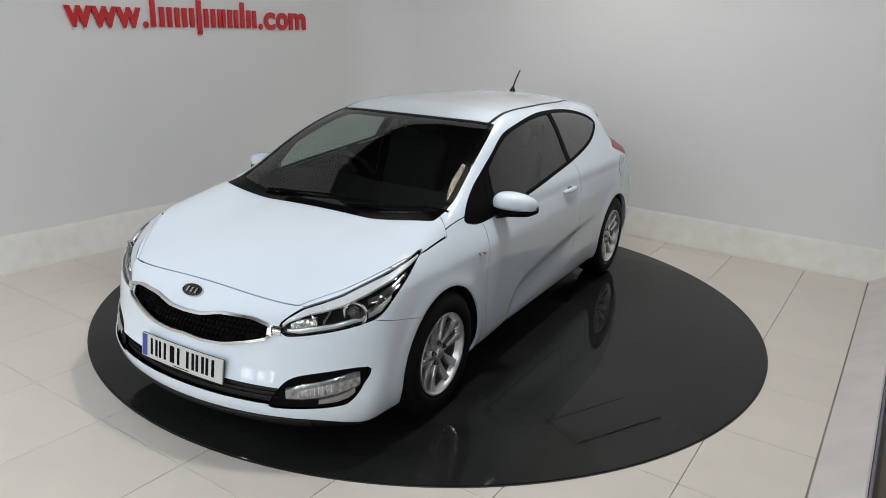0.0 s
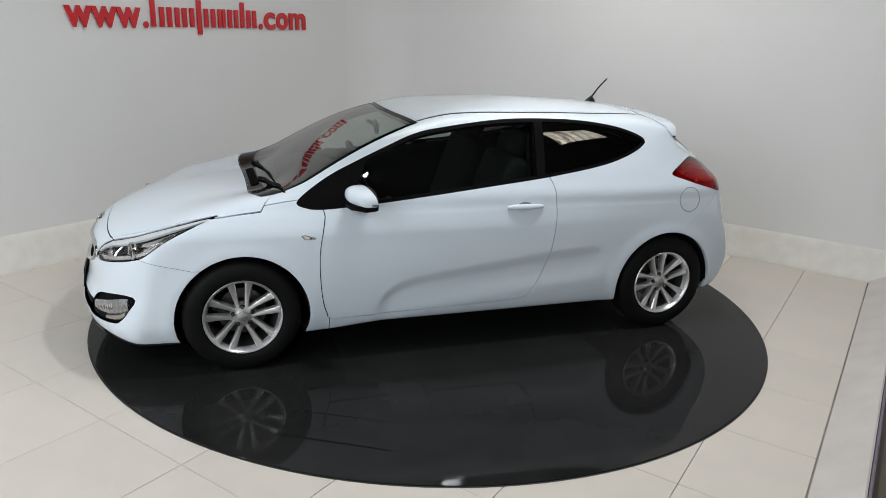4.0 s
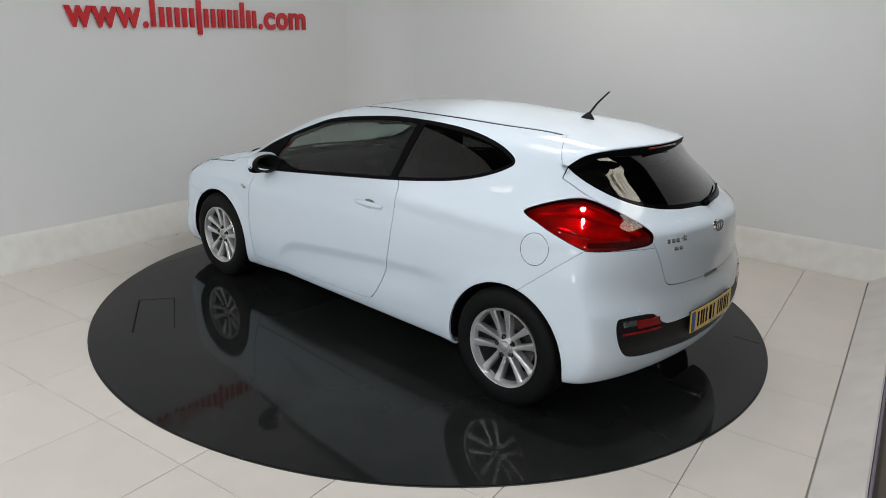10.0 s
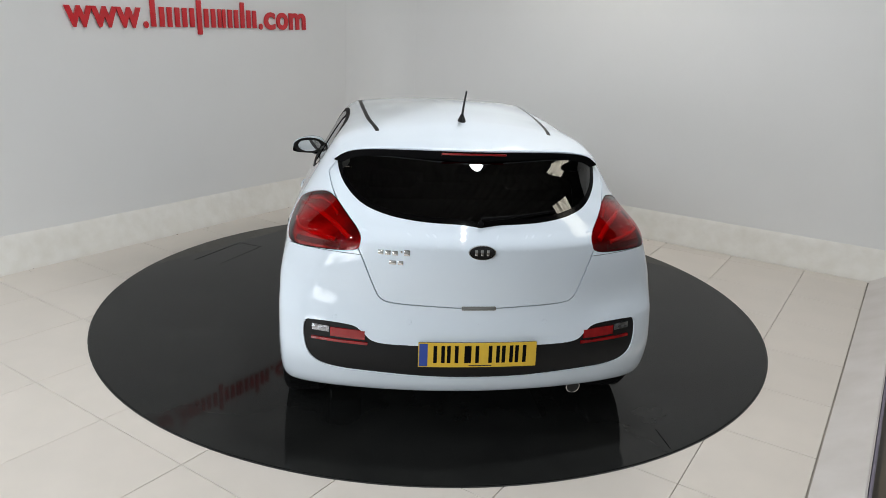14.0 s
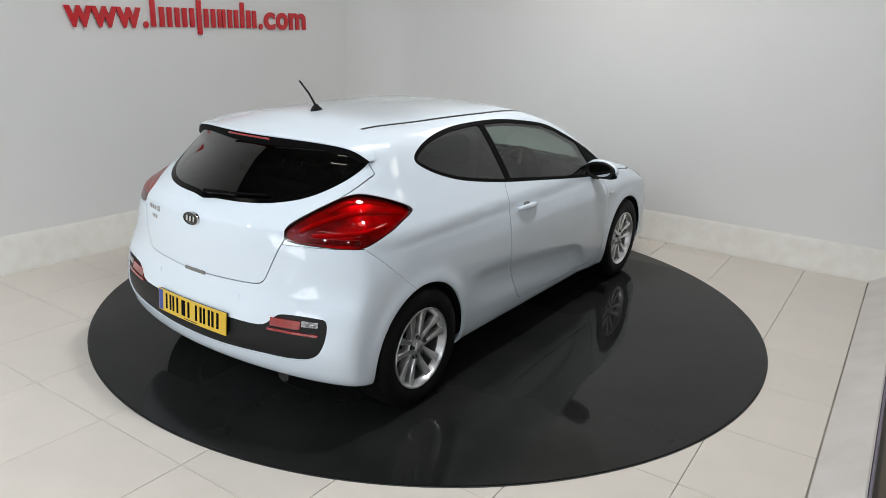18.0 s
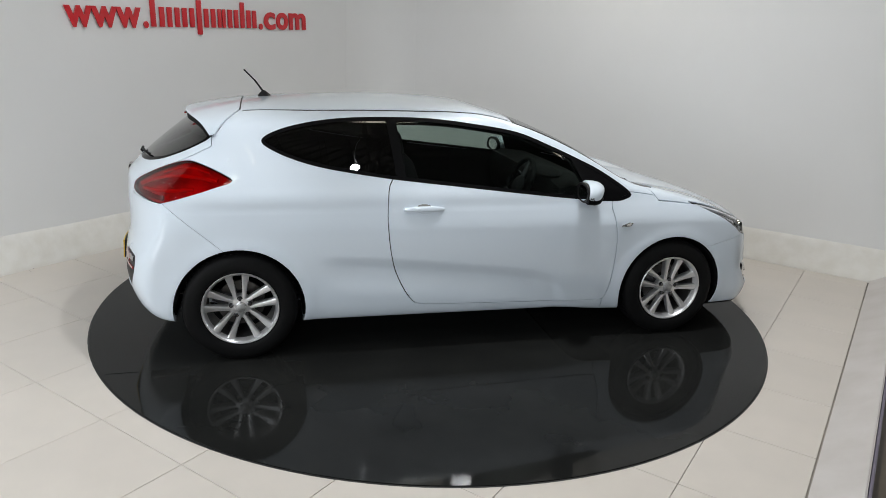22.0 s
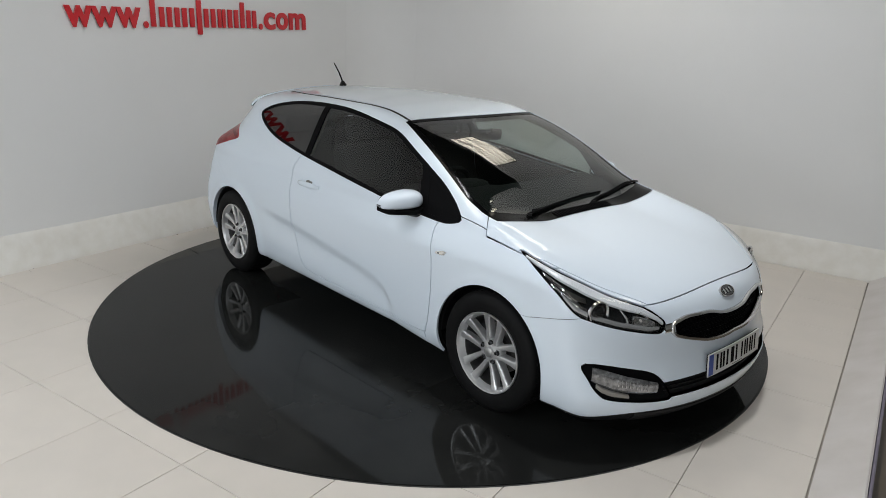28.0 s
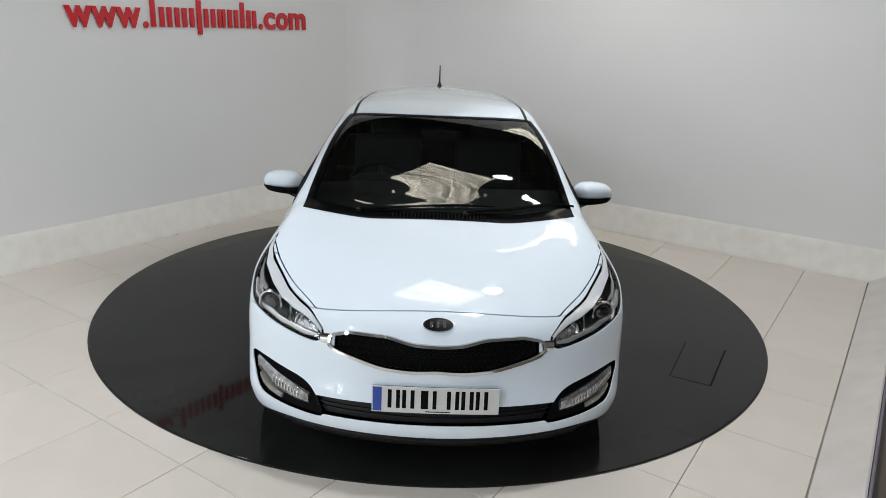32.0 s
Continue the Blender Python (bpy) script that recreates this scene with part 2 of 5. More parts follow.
def tube(points, radius, steps=8, bm=None, ends=None):
    """A round bar along points; radius a number or one per point."""
    bm = bm or bmesh.new()
    points = [Vector(p) for p in points]
    radii = radius if isinstance(radius, (list, tuple)) else [radius] * len(points)
    rings = []
    for i, p in enumerate(points):
        d = (points[min(i + 1, len(points) - 1)] - points[max(i - 1, 0)]).normalized()
        side = d.cross(Vector((0, 0, 1)) if abs(d.z) < 0.9 else Vector((1, 0, 0))).normalized()
        up = side.cross(d)
        rings.append([bm.verts.new(p + radii[i] * (side * math.cos(2 * math.pi * k / steps) + up * math.sin(2 * math.pi * k / steps))) for k in range(steps)])
    for lo, hi in zip(rings, rings[1:]):
        for k in range(steps):
            bm.faces.new((lo[k], lo[(k + 1) % steps], hi[(k + 1) % steps], hi[k]))
    bm.faces.new(rings[0][::-1])
    bm.faces.new(rings[-1])
    return bm


def prism(outline, z0, z1, m=None, bm=None):
    """A straight block over a flat outline."""
    bm = bm or bmesh.new()
    m = m or Matrix()
    lo = [bm.verts.new(m @ Vector((x, y, z0))) for x, y in outline]
    hi = [bm.verts.new(m @ Vector((x, y, z1))) for x, y in outline]
    n = len(outline)
    bm.faces.new(lo[::-1])
    bm.faces.new(hi)
    for i in range(n):
        bm.faces.new((lo[i], lo[(i + 1) % n], hi[(i + 1) % n], hi[i]))
    return bm


def ellipsoid(size, m, segments=24, bm=None):
    bm = bm or bmesh.new()
    made = bmesh.ops.create_uvsphere(bm, u_segments=segments, v_segments=segments // 2, radius=1.0)
    bmesh.ops.transform(bm, matrix=m @ Matrix.Diagonal((*size, 1)), verts=made["verts"])
    return bm


# ---------------------------------------------------------------- the showroom bay
def structure(ob, label, category="structure"):
    return tagged(ob, label, category, kind="structure")


def wall_block(name, a0, a1, b0, b1, z0, z1, mat, label):
    bm = block((a1 - a0, b1 - b0, z1 - z0), Matrix.Translation(((a0 + a1) / 2, (b0 + b1) / 2, (z0 + z1) / 2)))
    ob = part(name, bm, mat, flat=True)
    ob.matrix_world = ROOM
    return structure(ob, label, "wall")


LEFT, BACK, KERB = -2.43, 5.03, 2.86
wall_block("wall_west", LEFT - 0.2, LEFT, -9.0, BACK, -0.02, WALL_TOP, M_WALL, "plain matt white plastered showroom wall")
wall_block("wall_north", LEFT - 0.2, 9.0, BACK, BACK + 0.2, -0.02, WALL_TOP, M_WALL, "plain matt white plastered showroom wall")
wall_block("wall_east", 9.0, 9.2, -9.0, 11.2, -0.02, CEILING, M_HALL, "dim far wall of the hall")
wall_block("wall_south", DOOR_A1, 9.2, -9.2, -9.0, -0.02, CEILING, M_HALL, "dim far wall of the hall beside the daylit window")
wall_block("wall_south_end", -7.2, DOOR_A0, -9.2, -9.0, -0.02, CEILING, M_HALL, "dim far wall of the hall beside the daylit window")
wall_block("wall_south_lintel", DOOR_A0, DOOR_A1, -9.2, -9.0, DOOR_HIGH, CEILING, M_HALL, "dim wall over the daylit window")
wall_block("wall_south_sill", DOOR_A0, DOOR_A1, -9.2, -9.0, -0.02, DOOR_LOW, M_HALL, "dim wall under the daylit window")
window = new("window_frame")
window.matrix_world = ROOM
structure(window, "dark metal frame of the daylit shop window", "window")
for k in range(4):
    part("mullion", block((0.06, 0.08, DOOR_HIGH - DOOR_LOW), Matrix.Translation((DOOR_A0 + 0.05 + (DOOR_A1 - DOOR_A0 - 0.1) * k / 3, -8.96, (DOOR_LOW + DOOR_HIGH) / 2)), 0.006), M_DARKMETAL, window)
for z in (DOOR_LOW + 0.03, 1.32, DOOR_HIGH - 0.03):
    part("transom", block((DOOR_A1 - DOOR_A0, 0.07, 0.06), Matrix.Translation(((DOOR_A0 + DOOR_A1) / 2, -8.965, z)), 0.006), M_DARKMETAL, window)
# unseen dark boards added over part of the panes to break their mirrored glow
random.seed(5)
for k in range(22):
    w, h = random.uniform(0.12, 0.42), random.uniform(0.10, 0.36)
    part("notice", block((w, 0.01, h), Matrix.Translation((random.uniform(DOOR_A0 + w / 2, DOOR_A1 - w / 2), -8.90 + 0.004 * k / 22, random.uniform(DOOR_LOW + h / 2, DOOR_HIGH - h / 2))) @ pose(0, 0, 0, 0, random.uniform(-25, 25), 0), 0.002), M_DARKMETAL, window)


# rounded inner corner between the two walls
bm = bmesh.new()
r, k = 0.55, 14
pts = [(LEFT + 0.001 + r - r * math.sin(t), BACK - 0.001 - r + r * math.cos(t)) for t in np.linspace(0, math.pi / 2, k)]
outline = [(LEFT - 0.01, BACK + 0.01)] + [(LEFT - 0.01, pts[-1][1])] + pts[::-1] + [(pts[0][0], BACK + 0.01)]
ob = part("wall_corner", prism(outline, -0.02, WALL_TOP, None, bm), M_WALL)
ob.matrix_world = ROOM
structure(ob, "rounded white corner where the showroom walls meet", "wall")

# corrugated roof over the hall
bm = bmesh.new()
n = 160
rows = [[bm.verts.new((-7.2 + 16.4 * i / n, b, CEILING + 0.03 * math.cos(i * math.pi))) for i in range(n + 1)] for b in (-9.2, 11.2)]
for i in range(n):
    bm.faces.new((rows[0][i], rows[0][i + 1], rows[1][i + 1], rows[1][i]))
ceiling = part("ceiling", bm, M_CEIL, flat=True)
ceiling.matrix_world = ROOM
structure(ceiling, "dark grey corrugated sheet roof over the hall", "ceiling")


def light_panel(a, b, sx, sy):
    """A crumpled translucent sheet in a thin frame, hung on four wires."""
    top = new("light_panel")
    top.matrix_world = ROOM @ Matrix.Translation((a, b, PANEL_HIGH))
    tagged(top, "crumpled translucent light panel hung over the bay", "light panel", "light panels over the bay")
    bm = bmesh.new()
    k, n = 26, 16
    grid = []
    for i in range(k + 1):
        u = -sx / 2 + sx * i / k
        grid.append([bm.verts.new((u, -sy / 2 + sy * q / n, 0.010 * noise.noise((u * 5 + a, sy * q / n * 11 + b, 2.0)))) for q in range(n + 1)])
    for lo, hi in zip(grid, grid[1:]):
        for q in range(n):
            bm.faces.new((lo[q], lo[q + 1], hi[q + 1], hi[q]))
    sheet = part("sheet", bm, M_ROOFLIGHT)
    sheet.parent = top
    for q in (-1, 1):
        part("rail", block((sx + 0.04, 0.02, 0.03), Matrix.Translation((0, q * (sy / 2 + 0.01), 0.016)), 0.004), M_DARKMETAL, top)
        part("rail", block((0.02, sy, 0.03), Matrix.Translation((q * (sx / 2 + 0.01), 0, 0.016)), 0.004), M_DARKMETAL, top)
        for e in (-1, 1):
            part("wire", tube([(q * sx * 0.48, e * sy * 0.48, 0.03), (q * sx * 0.48, e * sy * 0.48, CEILING - PANEL_HIGH)], 0.003, 6), M_BLACK, top)


for spot in PANELS:
    light_panel(*spot)


def bay_lamp(a, b, high, radius):
    top = new("bay_lamp")
    top.matrix_world = ROOM @ Matrix.Translation((a, b, high))
    tagged(top, "round hanging bay lamp with a white disc, the highest an added wall light", "lamp", "hanging bay lamps")
    part("shade", lathe([(radius * 1.1, 0.0), (radius * 1.13, 0.02), (radius * 0.63, 0.16), (0.05, 0.22), (0.0, 0.22)], 32), M_DARKMETAL, top)
    part("lamp_disc", lathe([(0.0, -0.004), (radius, -0.004), (radius, 0.012), (0.0, 0.012)], 32), M_LAMP, top)
    part("cable", tube([(0, 0, 0.2), (0, 0, CEILING - high)], 0.006), M_BLACK, top)


# the last of them only houses the added wall light
for spot in BAYS:
    bay_lamp(*spot[:4])


def strip_light(a, b):
    top = new("strip_light")
    top.matrix_world = ROOM @ Matrix.Translation((a, b, STRIP_HIGH + 0.02))
    tagged(top, "hanging fluorescent strip light with a white tube", "lamp", "strip lights in the hall")
    part("housing", block((0.10, 1.05, 0.06), Matrix.Translation((0, 0, 0.05)), 0.01), M_DARKMETAL, top)
    part("tube", tube([(0, -0.49, 0.006), (0, 0.49, 0.006)], 0.013, 10), M_LAMP, top)
    for q in (-0.4, 0.4):
        part("hanger", tube([(0, q, 0.07), (0, q, CEILING - STRIP_HIGH - 0.04)], 0.005), M_BLACK, top)


for spot in STRIPS:
    strip_light(*spot)


def skirting(name, along, face, length, start, flip, label):
    """Plinth with a sloping top edge and uneven foot; runs along one axis of the room."""
    bm = bmesh.new()
    n = int(length / 0.06)
    rings = []
    for i in range(n + 1):
        s = start + length * i / n
        w = 0.006 * noise.noise((s * 3.1, face, 0.0)) + 0.004 * noise.noise((s * 11, face, 4.0))
        h = 0.262 + 0.004 * noise.noise((s * 2.0, face, 9.0))
        pro = [(0.0, -0.01), (0.085 + w, -0.01), (0.085 + w, 0.012 + 0.5 * abs(w)), (0.078, 0.03), (0.016, h - 0.035), (0.004, h - 0.006), (0.0, h)]
        ring = []
        for d, z in pro:
            q = face + d * flip
            ring.append(bm.verts.new((q, s, z) if along == "b" else (s, q, z)))
        rings.append(ring)
    for lo, hi in zip(rings, rings[1:]):
        for k in range(len(lo) - 1):
            bm.faces.new((lo[k], lo[k + 1], hi[k + 1], hi[k]))
    bm.faces.new(rings[0])
    bm.faces.new(rings[-1][::-1])
    ob = part(name, bm, M_SKIRT)
    ob.matrix_world = ROOM
    return structure(ob, label, "skirting")


skirting("baseboard", "b", LEFT, BACK + 5.0, -5.0, 1, "scuffed white plinth along the foot of the wall")
skirting("baseboard", "a", BACK, 9.0 - LEFT, LEFT, -1, "scuffed white plinth along the foot of the wall")

# low sloping kerb at the open side of the bay
bm = bmesh.new()
rings = []
n = 120
for i in range(n + 1):
    s = -5.0 + (BACK + 5.0 - 0.03) * i / n
    w = 0.004 * noise.noise((s * 5, 1.0, 0.0))
    rings.append([bm.verts.new((KERB + d, s, z)) for d, z in ((0.012, -0.02), (0.012, 0.004), (0.03 + w, 0.016 + w), (0.205, 0.112 + 0.5 * w), (0.214, 0.108), (0.216, -0.02))])
for lo, hi in zip(rings, rings[1:]):
    for k in range(5):
        bm.faces.new((lo[k], lo[k + 1], hi[k + 1], hi[k]))
bm.faces.new(rings[0])
bm.faces.new(rings[-1][::-1])
kerb = part("kerb", bm, material("worn_grey_kerb_paint", (0.60, 0.565, 0.545), 0.6, noise_scale=5, amount=0.5, second=(0.48, 0.445, 0.41), bump=0.3, bump_scale=40, patch=0.3))
kerb.matrix_world = ROOM
structure(kerb, "low sloping white painted kerb at the edge of the tiled bay", "kerb")
ob = part("trim", block((0.014, BACK + 5.0, 0.115), Matrix.Translation((KERB + 0.224, BACK / 2 - 2.5, 0.05)), 0.003), material("dull_purple_edging", (0.16, 0.14, 0.18), 0.5, noise_scale=20, amount=0.4))
ob.matrix_world = ROOM
structure(ob, "thin dark edging strip along the kerb", "trim")

ob = part("floor", block((16.4, 20.4, 0.1), Matrix.Translation((1.0, 1.0, -0.065))), M_GROUT, flat=True)
ob.matrix_world = ROOM
floor = structure(ob, "cream porcelain tiled floor with thin dark joints", "floor")
ob = part("floor_hall", block((9.0 - KERB - 0.23, BACK + 9.0, 0.02), Matrix.Translation(((9.0 + KERB + 0.23) / 2, BACK / 2 - 4.5, -0.008))), M_BROWN, flat=True)
ob.matrix_world = ROOM
structure(ob, "brown vinyl floor beyond the kerb", "floor")

# ---------------------------------------------------------------- turntable
RADIUS = 2.231
turntable = new("turntable")
tagged(turntable, "round black glossy revolving turntable set in the tiles", "turntable")
disc = part("platform", lathe([(0.0, -0.004), (RADIUS, -0.004), (RADIUS, -0.0012), (RADIUS - 0.0012, 0.0), (0.0, 0.0)], 220), M_DISC, turntable, flat=True)
ob = part("trim", lathe([(RADIUS - 0.01, -0.02), (RADIUS + 0.009, -0.02), (RADIUS + 0.009, -0.0045), (RADIUS - 0.01, -0.0045)], 220, closed=True), M_EDGE)
structure(ob, "thin dark gap ring round the turntable", "trim")
# ---------------------------------------------------------------- car body form
def spline(pts, t):
    """Monotone cubic through a few control points (x ascending)."""
    px = np.array([q[0] for q in pts], float)
    py = np.array([q[1] for q in pts], float)
    h, d = np.diff(px), np.diff(py) / np.diff(px)
    m = np.zeros(len(px))
    m[0], m[-1] = d[0], d[-1]
    for i in range(1, len(px) - 1):
        if d[i - 1] * d[i] > 0:
            w1, w2 = 2 * h[i] + h[i - 1], h[i] + 2 * h[i - 1]
            m[i] = (w1 + w2) / (w1 / d[i - 1] + w2 / d[i])
    t = np.clip(np.asarray(t, float), px[0], px[-1])
    i = np.clip(np.searchsorted(px, t, side="right") - 1, 0, len(px) - 2)
    s = (t - px[i]) / h[i]
    return (py[i] * (1 + 2 * s) * (1 - s) ** 2 + m[i] * h[i] * s * (1 - s) ** 2
            + py[i + 1] * s * s * (3 - 2 * s) + m[i + 1] * h[i] * s * s * (s - 1))


def smooth(a, b, t):
    s = np.clip((t - a) / (b - a), 0, 1)
    return s * s * (3 - 2 * s)


def smax(a, b, k):
    return 0.5 * (a + b + np.sqrt((a - b) ** 2 + k * k))


ROOF_LINE = [(-1.9, 1.262), (-1.45, 1.360), (-1.17, 1.397), (-0.85, 1.415), (-0.5, 1.426), (-0.2, 1.418),
             (0.05, 1.398), (0.28, 1.346), (0.45, 1.297), (0.6, 1.241), (0.75, 1.173), (0.9, 1.092), (1.05, 0.990), (1.13, 0.938), (1.2, 0.912),
             (1.3, 0.897), (1.45, 0.876), (1.7, 0.829), (1.9, 0.774), (2.02, 0.730), (2.1, 0.690), (2.2, 0.6)]
BELT = [(-2.1, 0.78), (-1.75, 0.835), (-1.36, 0.862), (-0.6, 0.852), (0.0, 0.842), (0.5, 0.832), (1.0, 0.80), (1.5, 0.80), (2.1, 0.75)]
FLANK = [(0.1, 0.80), (0.2, 0.855), (0.3, 0.878), (0.45, 0.886), (0.62, 0.889), (0.74, 0.886), (0.84, 0.868), (0.9, 0.85), (1.0, 0.83)]
NOSE = [(0.1, -0.10), (0.16, -0.01), (0.22, 0.035), (0.28, 0.05), (0.36, 0.03), (0.45, 0.005), (0.58, -0.01), (0.66, -0.03), (0.9, -0.12)]
TAIL = [(0.15, -1.86), (0.25, -1.95), (0.34, -2.0), (0.45, -2.025), (0.56, -2.01), (0.69, -1.985), (0.85, -1.99), (0.95, -1.985), (1.02, -1.93), (1.3, -1.61), (1.45, -1.44)]
TAIL_BOW = [(0.2, 0.21), (0.6, 0.21), (0.75, 0.28), (0.95, 0.38), (1.1, 0.52), (1.2, 0.57), (1.3, 0.39), (1.4, 0.36)]


def flank(x, z):
    """Half width of the side at x and z."""
    low = spline(FLANK, z)
    low = low + (spline(BELT, x) - 0.845) * smooth(0.74, 0.95, z)
    high = spline(BELT, x) + 0.012 - 0.575 * (z - 0.92)
    w = low * (1 - smooth(0.86, 0.99, z)) + high * smooth(0.86, 0.99, z)
    w = w - 0.6 * np.maximum(0, -1.2 - x) ** 2 * smooth(0.98, 1.12, z)
    w = w - 0.018 * smooth(0.75, 1.25, x)
    # scooped lower door with its crease
    line = spline([(-0.95, 0.605), (-0.5, 0.576), (-0.2, 0.545), (0.23, 0.495), (0.4, 0.468), (0.5, 0.43), (0.58, 0.36)], x)
    d = line - z
    dip = smooth(-0.012, 0.062, d) * (1 - smooth(0.07, 0.24, d)) * smooth(0.62, 0.5, x) * smooth(-0.95, -0.7, x)
    w = w - 0.0135 * dip
    # wheel arch lips
    for hub in (1.325, -1.325):
        d = np.sqrt((x - hub) ** 2 + (z - 0.31) ** 2)
        w = w + 0.010 * np.exp(-((d - 0.36) / 0.05) ** 2) * smooth(0.95, 0.6, z)
    return w


def lid_height(x, a):
    xs = x + 0.27 * a * a * smooth(1.5, 1.95, x) + 0.06 * a * a * smooth(0.4, 0.9, x) * smooth(1.3, 1.1, x)
    crown = 0.03 + 0.16 * smooth(0.4, -0.6, x) - 0.045 * smooth(-0.9, -1.35, x)
    return spline(ROOF_LINE, xs) - crown * a * a + smooth(0.3, 0.72, a) * (0.026 * smooth(0.85, 1.1, x) * smooth(1.5, 1.15, x) + 0.030 * smooth(0.95, 1.2, x) * smooth(1.8, 1.4, x))


def form(x, y, z, tail=True):
    """Below zero inside the body."""
    a = np.abs(y)
    side = (a - flank(x, z)) * 0.92
    slope = np.where(x > 1.1, 0.97, np.where(x > 0.25, 0.88, 0.99))
    lid = (z - lid_height(x, a)) * slope
    nose = x - (2.155 + spline(NOSE, z) - 0.34 * a * a - 0.22 * a ** 6)
    f = smax(side, lid, 0.055)
    f = smax(f, nose, 0.05)
    if tail:
        back = (spline(TAIL, z) + spline(TAIL_BOW, z) * a * a + 0.12 * a ** 8 - x) * np.where(z > 1.0, 0.8, 0.98)
        f = smax(f, back, 0.045)
    under = 0.165 + 0.035 * smooth(1.0, 0.5, x) + 0.060 * smooth(-1.3, -2.0, x) - 0.02 * smooth(1.2, 2.1, x)
    return smax(f, under - z, 0.03)


AXIS = 0.62


def shoot(ox, dx, dy, dz, tail=True):
    """Distance along rays from the axis to the body's skin."""
    lo, hi = np.zeros_like(ox), np.full_like(ox, 1.25)
    for _ in range(34):
        mid = 0.5 * (lo + hi)
        inside = form(ox + dx * mid, dy * mid, AXIS + dz * mid, tail) < 0
        lo, hi = np.where(inside, mid, lo), np.where(inside, hi, mid)
    return 0.5 * (lo + hi)


def gradient(p, tail=True):
    e = 2e-4
    x, y, z = p[:, 0], p[:, 1], p[:, 2]
    n = len(x)
    xs = np.concatenate([x + e, x - e, x, x, x, x])
    ys = np.concatenate([y, y, y + e, y - e, y, y])
    zs = np.concatenate([z, z, z, z, z + e, z - e])
    f = form(xs, ys, zs, tail).reshape(6, n)
    g = np.stack([f[0] - f[1], f[2] - f[3], f[4] - f[5]], -1)
    return g / (np.linalg.norm(g, axis=1, keepdims=True) + 1e-12)


# ---------------------------------------------------------------- cutting the body into panels
def curve_loop(points, rounded=True, steps=6):
    """A closed outline through control points."""
    p = np.array(points, float)
    if not rounded:
        return p
    a, b, c, d = np.roll(p, 1, 0), p, np.roll(p, -1, 0), np.roll(p, -2, 0)
    out = []
    for s in np.linspace(0, 1, steps, endpoint=False):
        out.append(0.5 * (2 * b + (c - a) * s + (2 * a - 5 * b + 4 * c - d) * s ** 2 + (3 * b - 3 * c + d - a) * s ** 3))
    return np.stack(out, 1).reshape(-1, 2)


def loop_distance(loop, u, v):
    """Signed distance to a closed outline, below zero inside."""
    best = np.full(len(u), 1e9)
    inside = np.zeros(len(u), bool)
    for (x0, y0), (x1, y1) in zip(loop, np.roll(loop, -1, 0)):
        dx, dy = x1 - x0, y1 - y0
        s = np.clip(((u - x0) * dx + (v - y0) * dy) / (dx * dx + dy * dy + 1e-12), 0, 1)
        best = np.minimum(best, (u - x0 - s * dx) ** 2 + (v - y0 - s * dy) ** 2)
        hit = (y0 > v) != (y1 > v)
        inside ^= hit & (u < dx * (v - y0) / (dy if abs(dy) > 1e-12 else 1e-12) + x0)
    best = np.sqrt(best)
    return np.where(inside, -best, best)


